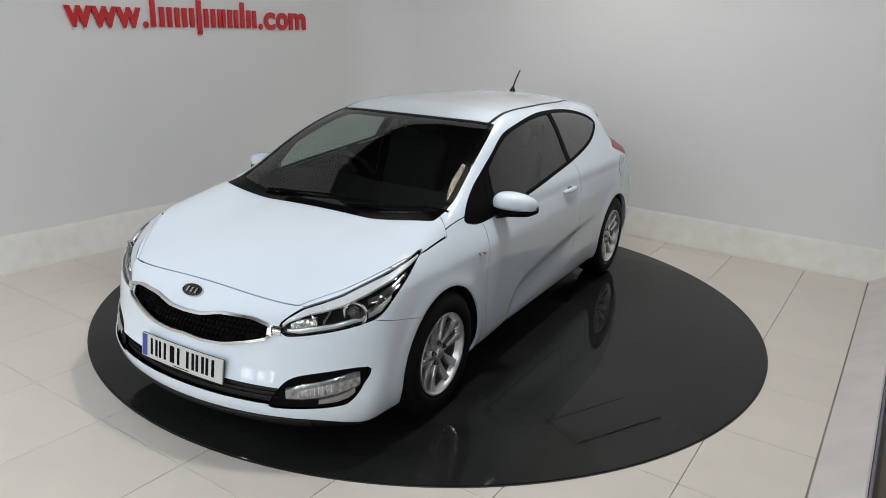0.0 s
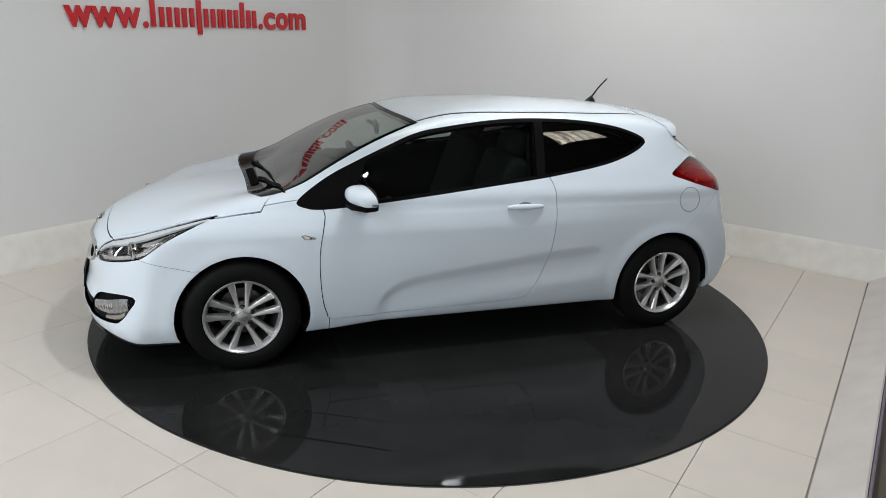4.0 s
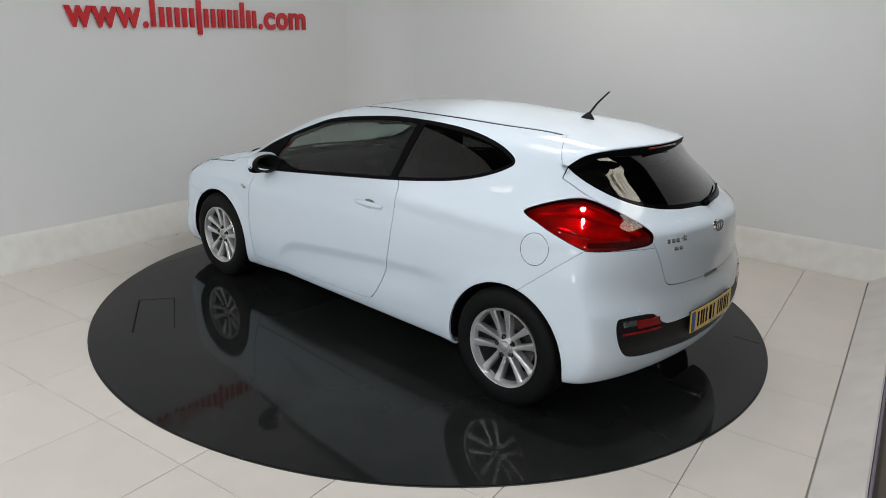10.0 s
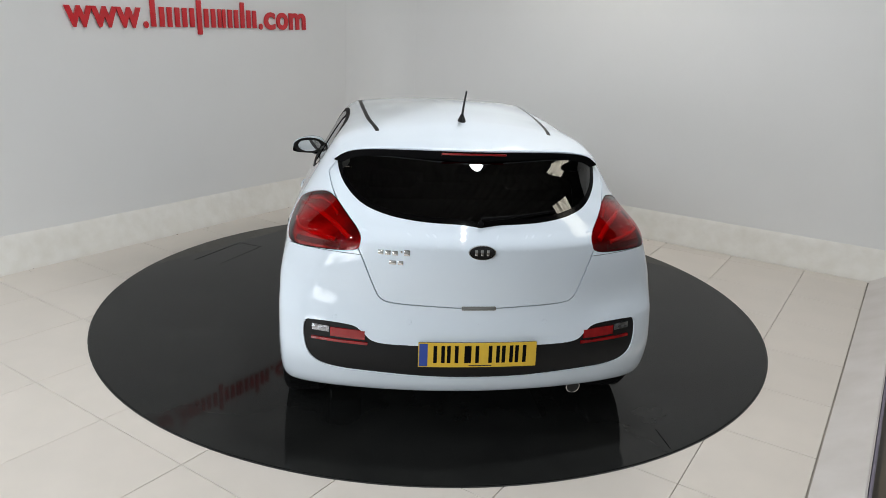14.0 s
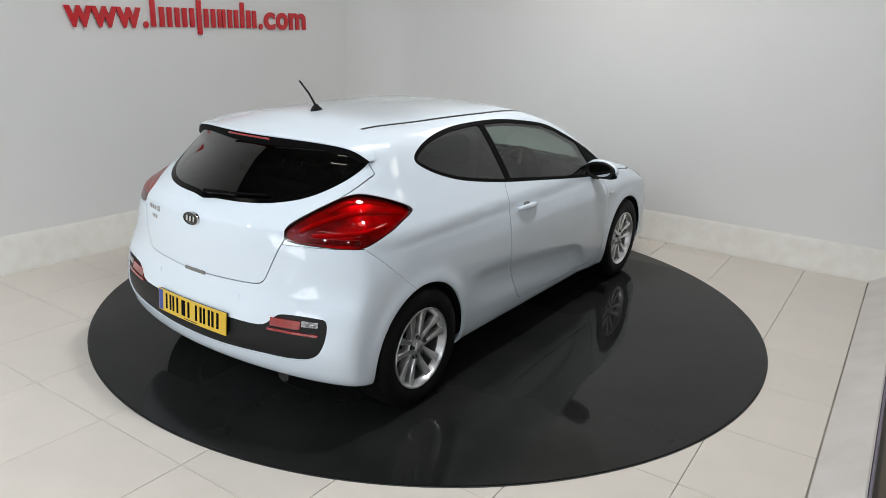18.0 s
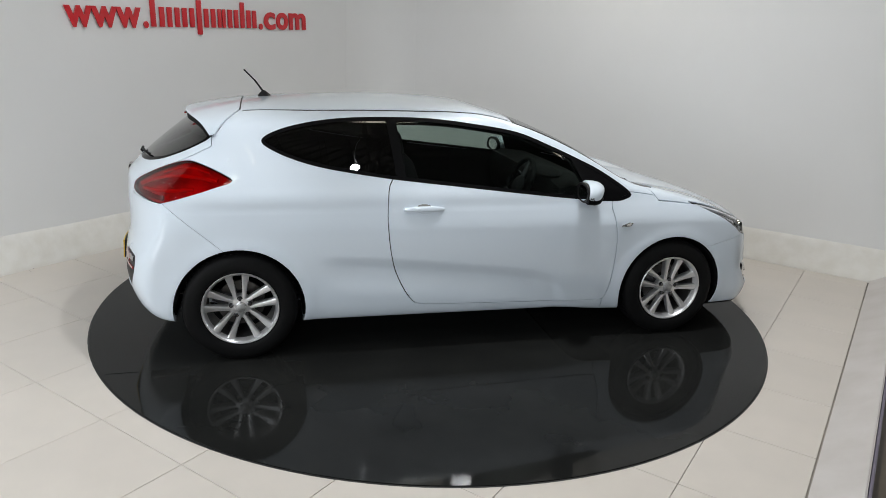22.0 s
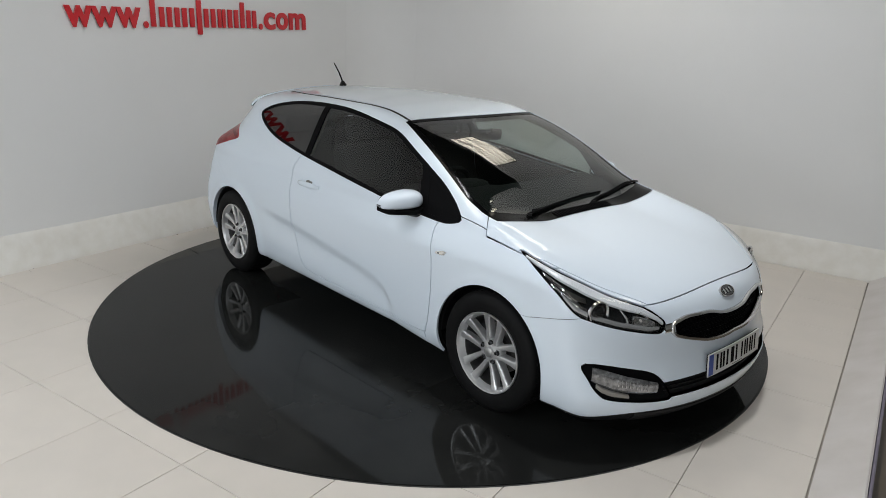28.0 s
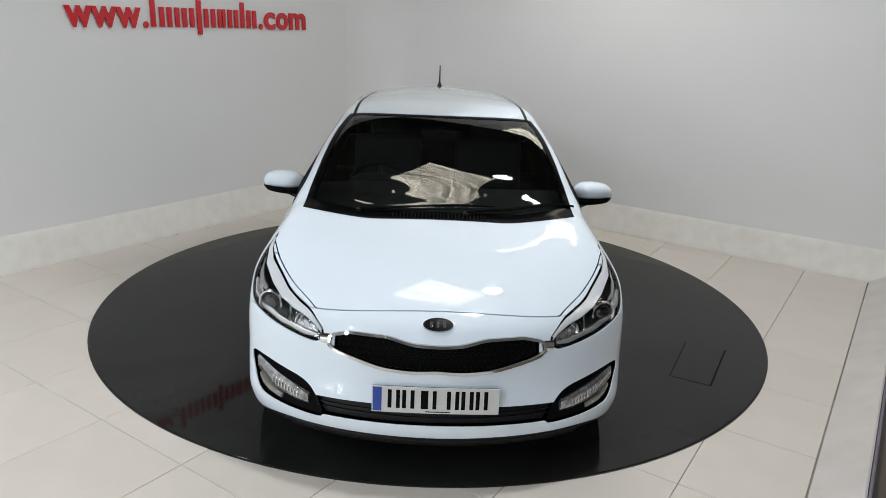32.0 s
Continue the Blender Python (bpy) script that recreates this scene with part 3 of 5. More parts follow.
class Skin:
    """One half (y >= 0) of the body's skin, with a label on every triangle."""

    def __init__(self):
        nth = 210
        th = np.linspace(0, math.pi, nth)
        rays = []
        for phi in np.linspace(math.pi / 2 * 0.999, 0, 75)[:-1]:
            rays.append((-1.4, -math.sin(phi), math.cos(phi)))
        for x in np.linspace(-1.4, 1.5, 190):
            rays.append((x, 0.0, 1.0))
        for phi in np.linspace(0, math.pi / 2 * 0.999, 75)[1:]:
            rays.append((1.5, math.sin(phi), math.cos(phi)))
        o, s, c = (np.array(q)[:, None] for q in zip(*rays))
        ox, dx = o + 0 * th, s + 0 * th
        dy, dz = c * np.sin(th), c * np.cos(th)
        ox, dx, dy, dz = (q.ravel() for q in (ox, dx, dy, dz))
        d = shoot(ox, dx, dy, dz)
        self.v = np.stack([ox + dx * d, np.maximum(dy * d, 0), AXIS + dz * d], -1)
        i = np.arange(len(rays) * nth).reshape(len(rays), nth)
        a, b, cc, dd = i[:-1, :-1].ravel(), i[1:, :-1].ravel(), i[1:, 1:].ravel(), i[:-1, 1:].ravel()
        self.t = np.concatenate([np.stack([a, b, cc], -1), np.stack([a, cc, dd], -1)])
        self.label = np.full(len(self.t), "body_shell", dtype=object)

    def cut(self, field, only):
        g = field(self.v)
        g = np.where(np.abs(g) < 1e-6, 1e-6, g)
        s = g[self.t] > 0
        cross = s.any(1) & ~s.all(1) & np.isin(self.label.astype(str), only)
        if not cross.any():
            return
        t, lab, ss = self.t[cross], self.label[cross], s[cross]
        lone = np.where(ss.sum(1, keepdims=True) == 1, ss, ~ss)
        k = lone.argmax(1)
        r = np.arange(len(t))
        i0, i1, i2 = t[r, k], t[r, (k + 1) % 3], t[r, (k + 2) % 3]
        e = np.sort(np.concatenate([np.stack([i0, i1], -1), np.stack([i0, i2], -1)]), 1)
        ue, inv = np.unique(e, axis=0, return_inverse=True)
        inv = inv.ravel()
        w = (g[ue[:, 0]] / (g[ue[:, 0]] - g[ue[:, 1]]))[:, None]
        fresh = self.v[ue[:, 0]] * (1 - w) + self.v[ue[:, 1]] * w
        base = len(self.v)
        self.v = np.concatenate([self.v, fresh])
        e1, e2 = base + inv[:len(t)], base + inv[len(t):]
        # split uncut neighbours on the same edges never differ: labels outside "only" keep their own border
        self.t = np.concatenate([self.t[~cross], np.stack([i0, e1, e2], -1), np.stack([e1, i1, i2], -1), np.stack([e1, i2, e2], -1)])
        self.label = np.concatenate([self.label[~cross], lab, lab, lab])

    def region(self, name, field, only=("body_shell",), gap=0.0, rim="gap"):
        only = list(only)
        if gap:
            self.cut(lambda p: field(p) + gap, only)
            self.cut(lambda p: field(p) - gap, only)
        else:
            self.cut(field, only)
        g = field(self.v[self.t].mean(1))
        allowed = np.isin(self.label.astype(str), only)
        self.label[allowed & (g < -gap)] = name
        if gap:
            self.label[allowed & (np.abs(g) <= gap)] = rim


def side_field(loop, low=0.35):
    return lambda p: np.maximum(loop_distance(loop, p[:, 0], p[:, 2]), low - p[:, 1])


def band(p):
    return p[:, 0], p[:, 1], p[:, 2]


SEAM = 0.0026
DLO = curve_loop([(1.016, 0.926), (0.85, 1.040), (0.68, 1.122), (0.49, 1.202), (0.33, 1.262), (0.16, 1.296), (-0.17, 1.335), (-0.45, 1.343), (-0.75, 1.333), (-0.98, 1.303),
                  (-1.13, 1.26), (-1.187, 1.215), (-1.12, 1.165), (-0.98, 1.112), (-0.8, 1.07), (-0.48, 1.022), (-0.1, 0.98), (0.3, 0.937), (0.6, 0.905), (0.85, 0.882), (0.965, 0.886)])
DOOR = curve_loop([(0.86, 0.95), (0.875, 0.85), (0.905, 0.7), (0.912, 0.57), (0.9, 0.40), (0.875, 0.30), (0.83, 0.262), (0.5, 0.268), (-0.1, 0.282), (-0.30, 0.292),
                   (-0.365, 0.325), (-0.43, 0.43), (-0.475, 0.55), (-0.5, 0.70), (-0.507, 0.86), (-0.475, 1.02), (-0.3, 1.1), (0.3, 1.0)], steps=5)
HEAD = curve_loop([(0.652, 0.864), (0.70, 0.832), (0.85, 0.748), (0.97, 0.672), (1.07, 0.644), (1.25, 0.613), (1.48, 0.583), (1.555, 0.585), (1.572, 0.622),
                   (1.52, 0.655), (1.42, 0.693), (1.19, 0.738), (0.89, 0.812)])
REAR_LAMP = curve_loop([(0.535, 1.022), (0.68, 1.071), (0.86, 1.102), (0.97, 1.098), (1.12, 1.062), (1.325, 0.992), (1.368, 0.95), (1.318, 0.917), (1.02, 0.906), (0.88, 0.908), (0.72, 0.948), (0.61, 0.985)])
FOG = curve_loop([(0.805, 0.452), (0.80, 0.37), (0.775, 0.312), (0.736, 0.289), (0.60, 0.272), (0.48, 0.268), (0.475, 0.30), (0.505, 0.36), (0.545, 0.40), (0.62, 0.425)], steps=4)
REAR_PANE = curve_loop([(0.622, 1.235), (0.594, 1.158), (0.517, 1.094), (0.41, 1.062), (0.27, 1.047), (0.1, 1.043), (-0.1, 1.043), (-0.3, 1.2), (0.0, 1.36), (0.4, 1.34), (0.59, 1.285)])
GATE = curve_loop([(0.66, 1.26), (0.652, 1.15), (0.6, 1.06), (0.525, 0.939), (0.455, 0.775), (0.425, 0.722), (0.37, 0.704), (0.2, 0.696), (0.0, 0.691), (-0.3, 0.70), (-0.3, 1.2), (-0.2, 1.4), (0.5, 1.4)], steps=5)
VALANCE = curve_loop([(0.755, 0.585), (0.75, 0.48), (0.70, 0.415), (0.6, 0.392), (0.45, 0.385), (0.2, 0.372), (0.0, 0.37), (-0.2, 0.372), (-0.2, 0.52), (0.0, 0.523), (0.26, 0.524), (0.44, 0.53), (0.5, 0.57), (0.55, 0.597), (0.70, 0.603)], steps=5)


def head_field(p):
    return np.maximum(loop_distance(HEAD, p[:, 0] - p[:, 1], p[:, 2]), 1.3 - p[:, 0])


def rear_lamp_field(p):
    return np.maximum(loop_distance(REAR_LAMP, -p[:, 0] - p[:, 1], p[:, 2]), p[:, 0] + 1.25)


def screen_side(x):
    return spline([(0.2, 0.55), (0.3, 0.57), (0.465, 0.612), (0.65, 0.648), (0.85, 0.680), (1.0, 0.70), (1.15, 0.705)], x)


def hood_back(a):
    return 1.235 + 0.05 * a * a - 1.0 * a ** 8


def screen_field(p):
    x, a, z = band(p)
    return np.maximum(np.maximum(0.325 - 0.12 * a * a - x, x - hood_back(a)), np.maximum(a - screen_side(x), 0.84 - z))


def pane_field(p):
    x, a, z = band(p)
    return np.maximum(np.maximum(0.355 - 0.12 * a * a - x, x - hood_back(a) + 0.07 + 0.12 * a * a), np.maximum(a - screen_side(x) + 0.034, 0.84 - z))


def bonnet_field(p):
    x, a, z = band(p)
    edge = spline([(1.1, 0.79), (1.3, 0.794), (1.417, 0.796), (1.6, 0.752), (1.8, 0.648), (1.95, 0.532), (2.1, 0.42)], x)
    return np.maximum(np.maximum(np.where(a > 0.70, 1.125 + 0.85 * (a - 0.70), hood_back(a)) + 0.004 - x, x - 2.022 + 0.06 * a * a + 0.5 * a ** 4), np.maximum(a - edge, 0.62 - z))


def grille_outline(a):
    hi = spline([(0.0, 0.605), (0.08, 0.608), (0.22, 0.632), (0.34, 0.634), (0.43, 0.618)], a)
    lo = spline([(0.0, 0.505), (0.1, 0.500), (0.2, 0.505), (0.32, 0.530), (0.40, 0.552), (0.44, 0.566)], a)
    return hi, lo


def grille_field(p):
    x, a, z = band(p)
    hi, lo = grille_outline(a)
    return np.maximum(np.maximum(z - hi, lo - z), np.maximum(a - 0.425, 1.9 - x))


def low_grille_field(p):
    x, a, z = band(p)
    return np.maximum(np.maximum(z - 0.365 + 0.02 * a, 0.286 - 0.01 * a - z), np.maximum(a - 0.56, 1.9 - x))


def arch_field(p):
    x, a, z = band(p)
    d1 = np.sqrt((x - 1.322) ** 2 + (z - 0.305) ** 2) - 0.354
    d2 = np.sqrt((x + 1.325) ** 2 + (z - 0.305) ** 2) - 0.354
    return np.maximum(np.minimum(d1, d2), 0.5 - a)


def bumper_front_field(p):
    x, a, z = band(p)
    seam = 0.592 + 0.06 * np.clip((x - 1.57) / 0.25, 0, 1.2)
    nose = np.maximum(1.5 - x, z - seam)
    upper = np.maximum(1.85 - x, bonnet_front(p))
    return np.minimum(nose, upper)


def bonnet_front(p):
    x, a, z = band(p)
    return 2.022 - 0.06 * a * a - 0.5 * a ** 4 - x


def bumper_rear_field(p):
    x, a, z = band(p)
    diag = z - 0.904 + 0.84 * np.clip(x + 1.70, 0, 1)      # from the lamp's foot down to the arch
    return np.maximum(np.maximum(diag, z - 0.905), x + 1.36)


def spoiler_front(th):
    """Where the spoiler begins, at an angle about the long axis."""
    u = np.abs(th) / 0.80
    return -1.300 - 0.135 * np.clip((u - 0.62) / 0.40, 0, 1.1) ** 1.25


def spoiler_rear(th):
    return -1.640 + 0.180 * (np.abs(th) / 0.80) ** 2.0


def spoiler_field(p):
    th = np.arctan2(p[:, 1], p[:, 2] - AXIS)
    return np.maximum(np.maximum(p[:, 0] - spoiler_front(th), th - 0.775), np.maximum(1.215 - p[:, 2], spoiler_rear(th) + 0.012 - p[:, 0]))


skin = Skin()
skin.region("underbody", lambda p: p[:, 2] - (0.186 + 0.034 * smooth(1.85, 2.05, p[:, 0]) + 0.035 * smooth(-1.6, -2.0, p[:, 0])))
skin.region("open", arch_field, ("body_shell", "underbody"))
skin.region("window_surround", side_field(DLO))
B_PILLAR = lambda p: -0.055 + (p[:, 2] - 1.18) * -0.13 - p[:, 0] - 0.36
skin.region("door_window", lambda p: np.maximum(np.maximum(side_field(DLO)(p) + 0.020, B_PILLAR(p)), p[:, 0] - 0.70 - 0.5 * (0.98 - p[:, 2])), ("window_surround",))
skin.region("quarter_window", lambda p: np.maximum(side_field(DLO)(p) + 0.018, -B_PILLAR(p) + 0.055), ("window_surround",))
skin.region("corner_pane", lambda p: np.maximum(side_field(DLO)(p) + 0.020, 0.76 + 0.5 * (0.98 - p[:, 2]) - p[:, 0]), ("window_surround",))
skin.region("screen_surround", screen_field)
skin.region("windscreen", pane_field, ("screen_surround",))
skin.region("headlight_lens", head_field, gap=SEAM * 0.6)
skin.region("rear_lamp_lens", rear_lamp_field, gap=SEAM * 0.5)
skin.region("rear_surround", lambda p: np.maximum(loop_distance(REAR_PANE, p[:, 1], p[:, 2]), p[:, 0] + 1.3))
skin.region("rear_window", lambda p: np.maximum(loop_distance(REAR_PANE, p[:, 1], p[:, 2]) + 0.02, p[:, 0] + 1.3), ("rear_surround",))
skin.region("bonnet", bonnet_field, gap=SEAM * 1.15)
skin.region("tailgate", lambda p: np.maximum(np.maximum(loop_distance(GATE, p[:, 1], p[:, 2]), p[:, 0] + 1.45), p[:, 2] - 1.26), gap=SEAM)
skin.region("grille_opening", grille_field)
skin.region("lower_grille", low_grille_field)
skin.region("fog_recess", lambda p: np.maximum(loop_distance(FOG, p[:, 1], p[:, 2]), 1.7 - p[:, 0]), ("body_shell", "lower_grille"))
skin.region("valance", lambda p: np.maximum(loop_distance(VALANCE, p[:, 1], p[:, 2]), p[:, 0] + 1.6))
skin.region("front_bumper", bumper_front_field, gap=SEAM * 0.5)
skin.region("rear_bumper", bumper_rear_field, gap=SEAM * 0.5)
skin.region("door", side_field(DOOR), gap=SEAM)
skin.region("roof_strip", lambda p: np.maximum(np.maximum(np.abs(p[:, 1] - spline([(-1.3, 0.43), (-0.9, 0.475), (-0.4, 0.505), (0.3, 0.535)], p[:, 0])) - 0.0105, np.maximum(p[:, 0] - 0.31, -1.29 - p[:, 0])), 1.2 - p[:, 2]))
skin.region("roof", lambda p: np.maximum(np.maximum(p[:, 1] - spline([(-1.3, 0.43), (-0.9, 0.475), (-0.4, 0.505), (0.3, 0.535)], p[:, 0]), np.maximum(p[:, 0] - 0.35, -1.297 - p[:, 0])), 1.2 - p[:, 2]))
skin.region("front_wing", lambda p: np.maximum(0.86 - p[:, 0], p[:, 2] - spline([(0.86, 0.95), (1.016, 0.93), (1.18, 0.906), (1.4, 0.862), (1.6, 0.82)], p[:, 0])), gap=SEAM * 0.8)
skin.region("roof_tail", spoiler_field, ("body_shell", "tailgate", "gap", "rear_surround", "rear_window"))
NORMAL = gradient(skin.v)


def piece(name, labels, mat, parent, both=False, label="", depth=0.014, shift=0.0, sides=(1, -1), rim=True):
    """Meshes of one panel: with both, one mesh over both halves; else one for each side."""
    pick = np.isin(skin.label.astype(str), list(labels))
    t = skin.t[pick]
    if not len(t):
        raise ValueError(name)
    used, inv = np.unique(t, return_inverse=True)
    t = inv.reshape(-1, 3)
    n = NORMAL[used]
    v = skin.v[used] + n * shift
    area = np.linalg.norm(np.cross(v[t[:, 1]] - v[t[:, 0]], v[t[:, 2]] - v[t[:, 0]]), axis=1)
    t = t[area > 1e-10]
    # outward winding
    face = np.cross(v[t[:, 1]] - v[t[:, 0]], v[t[:, 2]] - v[t[:, 0]])
    wrong = (face * n[t].mean(1)).sum(1) < 0
    t[wrong] = t[wrong][:, ::-1]
    if rim and depth:
        e = np.concatenate([t[:, [0, 1]], t[:, [1, 2]], t[:, [2, 0]]])
        key = np.sort(e, 1)
        _, first, count = np.unique(key, axis=0, return_index=True, return_counts=True)
        e = e[first[count == 1]]
        e = e[~((v[e[:, 0], 1] < 1e-4) & (v[e[:, 1], 1] < 1e-4))]
        k = len(e)
        p0, p1 = v[e[:, 0]], v[e[:, 1]]
        n0, n1 = n[e[:, 0]], n[e[:, 1]]
        out = np.cross(p1 - p0, n0 + n1)
        out /= np.linalg.norm(out, axis=1, keepdims=True) + 1e-12
        base = len(v)
        v = np.concatenate([v, p0, p1, p1 - n1 * depth, p0 - n0 * depth])
        n = np.concatenate([n, out, out, out, out])
        r = base + np.arange(k)
        t = np.concatenate([t, np.stack([r, r + 2 * k, r + k], -1), np.stack([r, r + 3 * k, r + 2 * k], -1)])
    made = []
    flip = np.array([1, -1, 1])
    if both:
        vs, ns, ts = [np.concatenate([v, v * flip])], [np.concatenate([n, n * flip])], [np.concatenate([t, t[:, ::-1] + len(v)])]
    else:
        vs, ns, ts = [v if s > 0 else v * flip for s in sides], [n if s > 0 else n * flip for s in sides], [t if s > 0 else t[:, ::-1] for s in sides]
    for vv, nn, tt in zip(vs, ns, ts):
        mesh = bpy.data.meshes.new(name)
        mesh.from_pydata(vv.tolist(), [], tt.tolist())
        mesh.shade_smooth()
        mesh.normals_split_custom_set_from_vertices(nn.tolist())
        made.append(link(name, mesh, mat, parent, label))
    return made


def meet(p0, p1):
    """Where the line from p0 (inside) to p1 leaves the body, and the normal there."""
    p0, p1 = np.array(p0, float), np.array(p1, float)
    lo, hi = 0.0, 1.0
    for count in (160, 40):
        u = np.linspace(lo, hi, count)
        q = p0 + u[:, None] * (p1 - p0)
        k = max(1, int(np.argmax(form(q[:, 0], q[:, 1], q[:, 2]) > 0)))
        lo, hi = u[k - 1], u[k]
    p = p0 + 0.5 * (lo + hi) * (p1 - p0)
    return Vector(p), Vector(gradient(p[None])[0])


@functools.lru_cache(maxsize=None)
def skin_point(x, z, side=1):
    """The place and outward normal on the flank at x and z."""
    return meet((x, 0.3 * side, z), (x, 1.1 * side, z))


@functools.lru_cache(maxsize=None)
def skin_end(y, z, sign):
    """The same on the nose (sign 1) or the tail (-1)."""
    return meet((1.0 * sign, y, z), (2.4 * sign, y, z))


@functools.lru_cache(maxsize=None)
def skin_top(x, y):
    return meet((x, y, 0.7), (x, y, 1.6))


def seat_on(p, n, up=Vector((0, 0, 1))):
    """A frame at p whose z leaves the surface and whose y points up."""
    z = n.normalized()
    x = up.cross(z).normalized()
    y = z.cross(x)
    m = Matrix((x, y, z)).transposed().to_4x4()
    m.translation = p
    return m


# ---------------------------------------------------------------- the car
car = new("hatchback_car")
tagged(car, "white three-door hatchback car with black-edged windows on the turntable", "car")

piece("body_shell", ["body_shell"], M_PAINT, car, both=True, label="glossy white painted body sides and pillars")
piece("bonnet", ["bonnet"], M_PAINT, car, both=True)
piece("roof", ["roof"], M_PAINT, car, both=True)
piece("tailgate", ["tailgate"], M_PAINT, car, both=True)
front_bumper = piece("front_bumper", ["front_bumper"], M_PAINT, car, both=True, depth=0.005)[0]
rear_bumper = piece("rear_bumper", ["rear_bumper"], M_PAINT, car, both=True, depth=0.03)[0]
doors = piece("door", ["door"], M_PAINT, car)
piece("front_wing", ["front_wing"], M_PAINT, car)
piece("underbody", ["underbody"], M_BLACK, car, both=True, label="black plastic lower edge and floor pan")
piece("window_surround", ["window_surround"], M_MATT, car, label="gloss black window frame", depth=0.02)
piece("door_window", ["door_window"], M_GLASS, car, label="lightly tinted side glass", shift=-0.004, rim=False)
piece("corner_pane", ["corner_pane"], M_MATT, car, label="black mirror corner panel", shift=-0.003, rim=False)
piece("quarter_window", ["quarter_window"], M_PRIVACY, car, label="dark privacy glass", shift=-0.003, rim=False)
piece("windscreen_surround", ["screen_surround"], M_FRIT, car, both=True, label="black cowl and windscreen border", shift=-0.004, depth=0.03)
piece("windscreen", ["windscreen"], M_SCREEN, car, both=True, label="clear laminated windscreen", shift=-0.006, rim=False)
piece("rear_window_surround", ["rear_surround"], M_FRIT, car, both=True, label="black ceramic border of the rear glass", shift=-0.002, depth=0.02)
piece("rear_window", ["rear_window"], M_PRIVACY, car, both=True, label="dark privacy rear glass", shift=-0.003, rim=False)
piece("roof_strip", ["roof_strip"], M_BLACK, car, label="thin black roof strip", shift=-0.002)
piece("rear_valance", ["valance"], M_BLACK, car, both=True, label="black textured lower bumper panel", shift=-0.006, depth=0.0, rim=False)

# spoiler: a shell over the back of the roof
def spoiler_shell(lower):
    """Painted upper shell, or the black panel under it that runs back to the glass."""
    nth, nx = 90, 40
    th = np.linspace(-0.80, 0.80, nth)
    u = np.abs(th) / 0.80
    lip = 0.012 * (1 - 0.75 * u ** 4)

    def on_top(x, lift):
        d = shoot(x.copy(), 0 * th, np.sin(th), np.cos(th), tail=False) + lift
        return np.stack([x, d * np.sin(th), AXIS + d * np.cos(th)], -1)

    front, rear = spoiler_front(th) - 0.0065, spoiler_rear(th)
    rows = []
    foot = on_top(rear + 0.004, 0.003)
    foot[:, 2] -= lip
    foot[:, 1] *= 1 - lip * 0.6
    if not lower:
        base = on_top(front, 0.0)
        base[:, 2] -= 0.010
        rows.append(base)
        for s in np.linspace(0, 1, nx):
            rows.append(on_top(front + (rear + 0.006 - front) * s, 0.0025))
        for q in (0.35, 0.7):
            edge = on_top(rear + 0.006 - 0.006 * math.sin(math.pi * q), 0.0025)
            edge[:, 2] -= lip * q
            edge[:, 1] *= 1 - lip * 0.6 * q
            rows.append(edge)
        rows.append(foot)
        rows.append(foot + np.array([0.02, 0, 0.002]))
    else:
        rows.append(foot + np.array([0.003, 0, 0.0]))
        for q in (0.33, 0.66, 1.0):
            row = foot.copy()
            row[:, 2] -= (0.100 * (1 - u ** 6) + 0.004) * q
            row[:, 0] += 0.012 * math.sin(math.pi * q * 0.5) * (1 - u ** 6)
            rows.append(row)
        last = rows[-1].copy()
        last[:, 0] += 0.08
        rows.append(last)
    bm = bmesh.new()
    a = [[bm.verts.new(v) for v in row] for row in rows]
    for lo, hi in zip(a, a[1:]):
        for j in range(nth - 1):
            bm.faces.new((lo[j], lo[j + 1], hi[j + 1], hi[j]))
    return bm


spoiler = part("spoiler", spoiler_shell(False), M_PAINT, car, "white roof spoiler over the rear glass")
part("lower_panel", spoiler_shell(True), M_MATT, spoiler, "black panel under the spoiler")
part("brake_light", block((0.012, 0.30, 0.010), Matrix.Translation((-1.630, 0, 1.300)), 0.003), M_REDLENS, spoiler, "dark red high brake light")
piece("spoiler_joint", ["roof_tail"], M_EDGE, car, both=True, label="dark joint under the spoiler", shift=-0.006)

# dark sheet added behind the panels, so that joints and glass look into shade
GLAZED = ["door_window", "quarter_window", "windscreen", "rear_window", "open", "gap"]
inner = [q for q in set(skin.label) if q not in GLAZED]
piece("cabin_lining", inner, M_CABIN, car, both=True, label="dark sheet added to shade the joints, also the cabin's lining", shift=-0.036, rim=False)

# wheel arch liners
for hub in (1.322, -1.325):
    for s in (1, -1):
        edge = 0.140 if hub > 0 else 0.160
        prof = [(0.366, -0.20), (0.366, edge), (0.352, edge), (0.352, -0.186), (0.0, -0.186), (0.0, -0.20)]
        bm = lathe(prof, 56, Matrix.Translation((hub, 0.70 * s, 0.305)) @ pose(0, 0, 0, -90 * s, 0, 0))
        bmesh.ops.delete(bm, geom=[v for v in bm.verts if v.co.z < 0.27], context="VERTS")
        part("wheel_arch_liner", bm, M_BLACK, car, "black wheel arch liner")


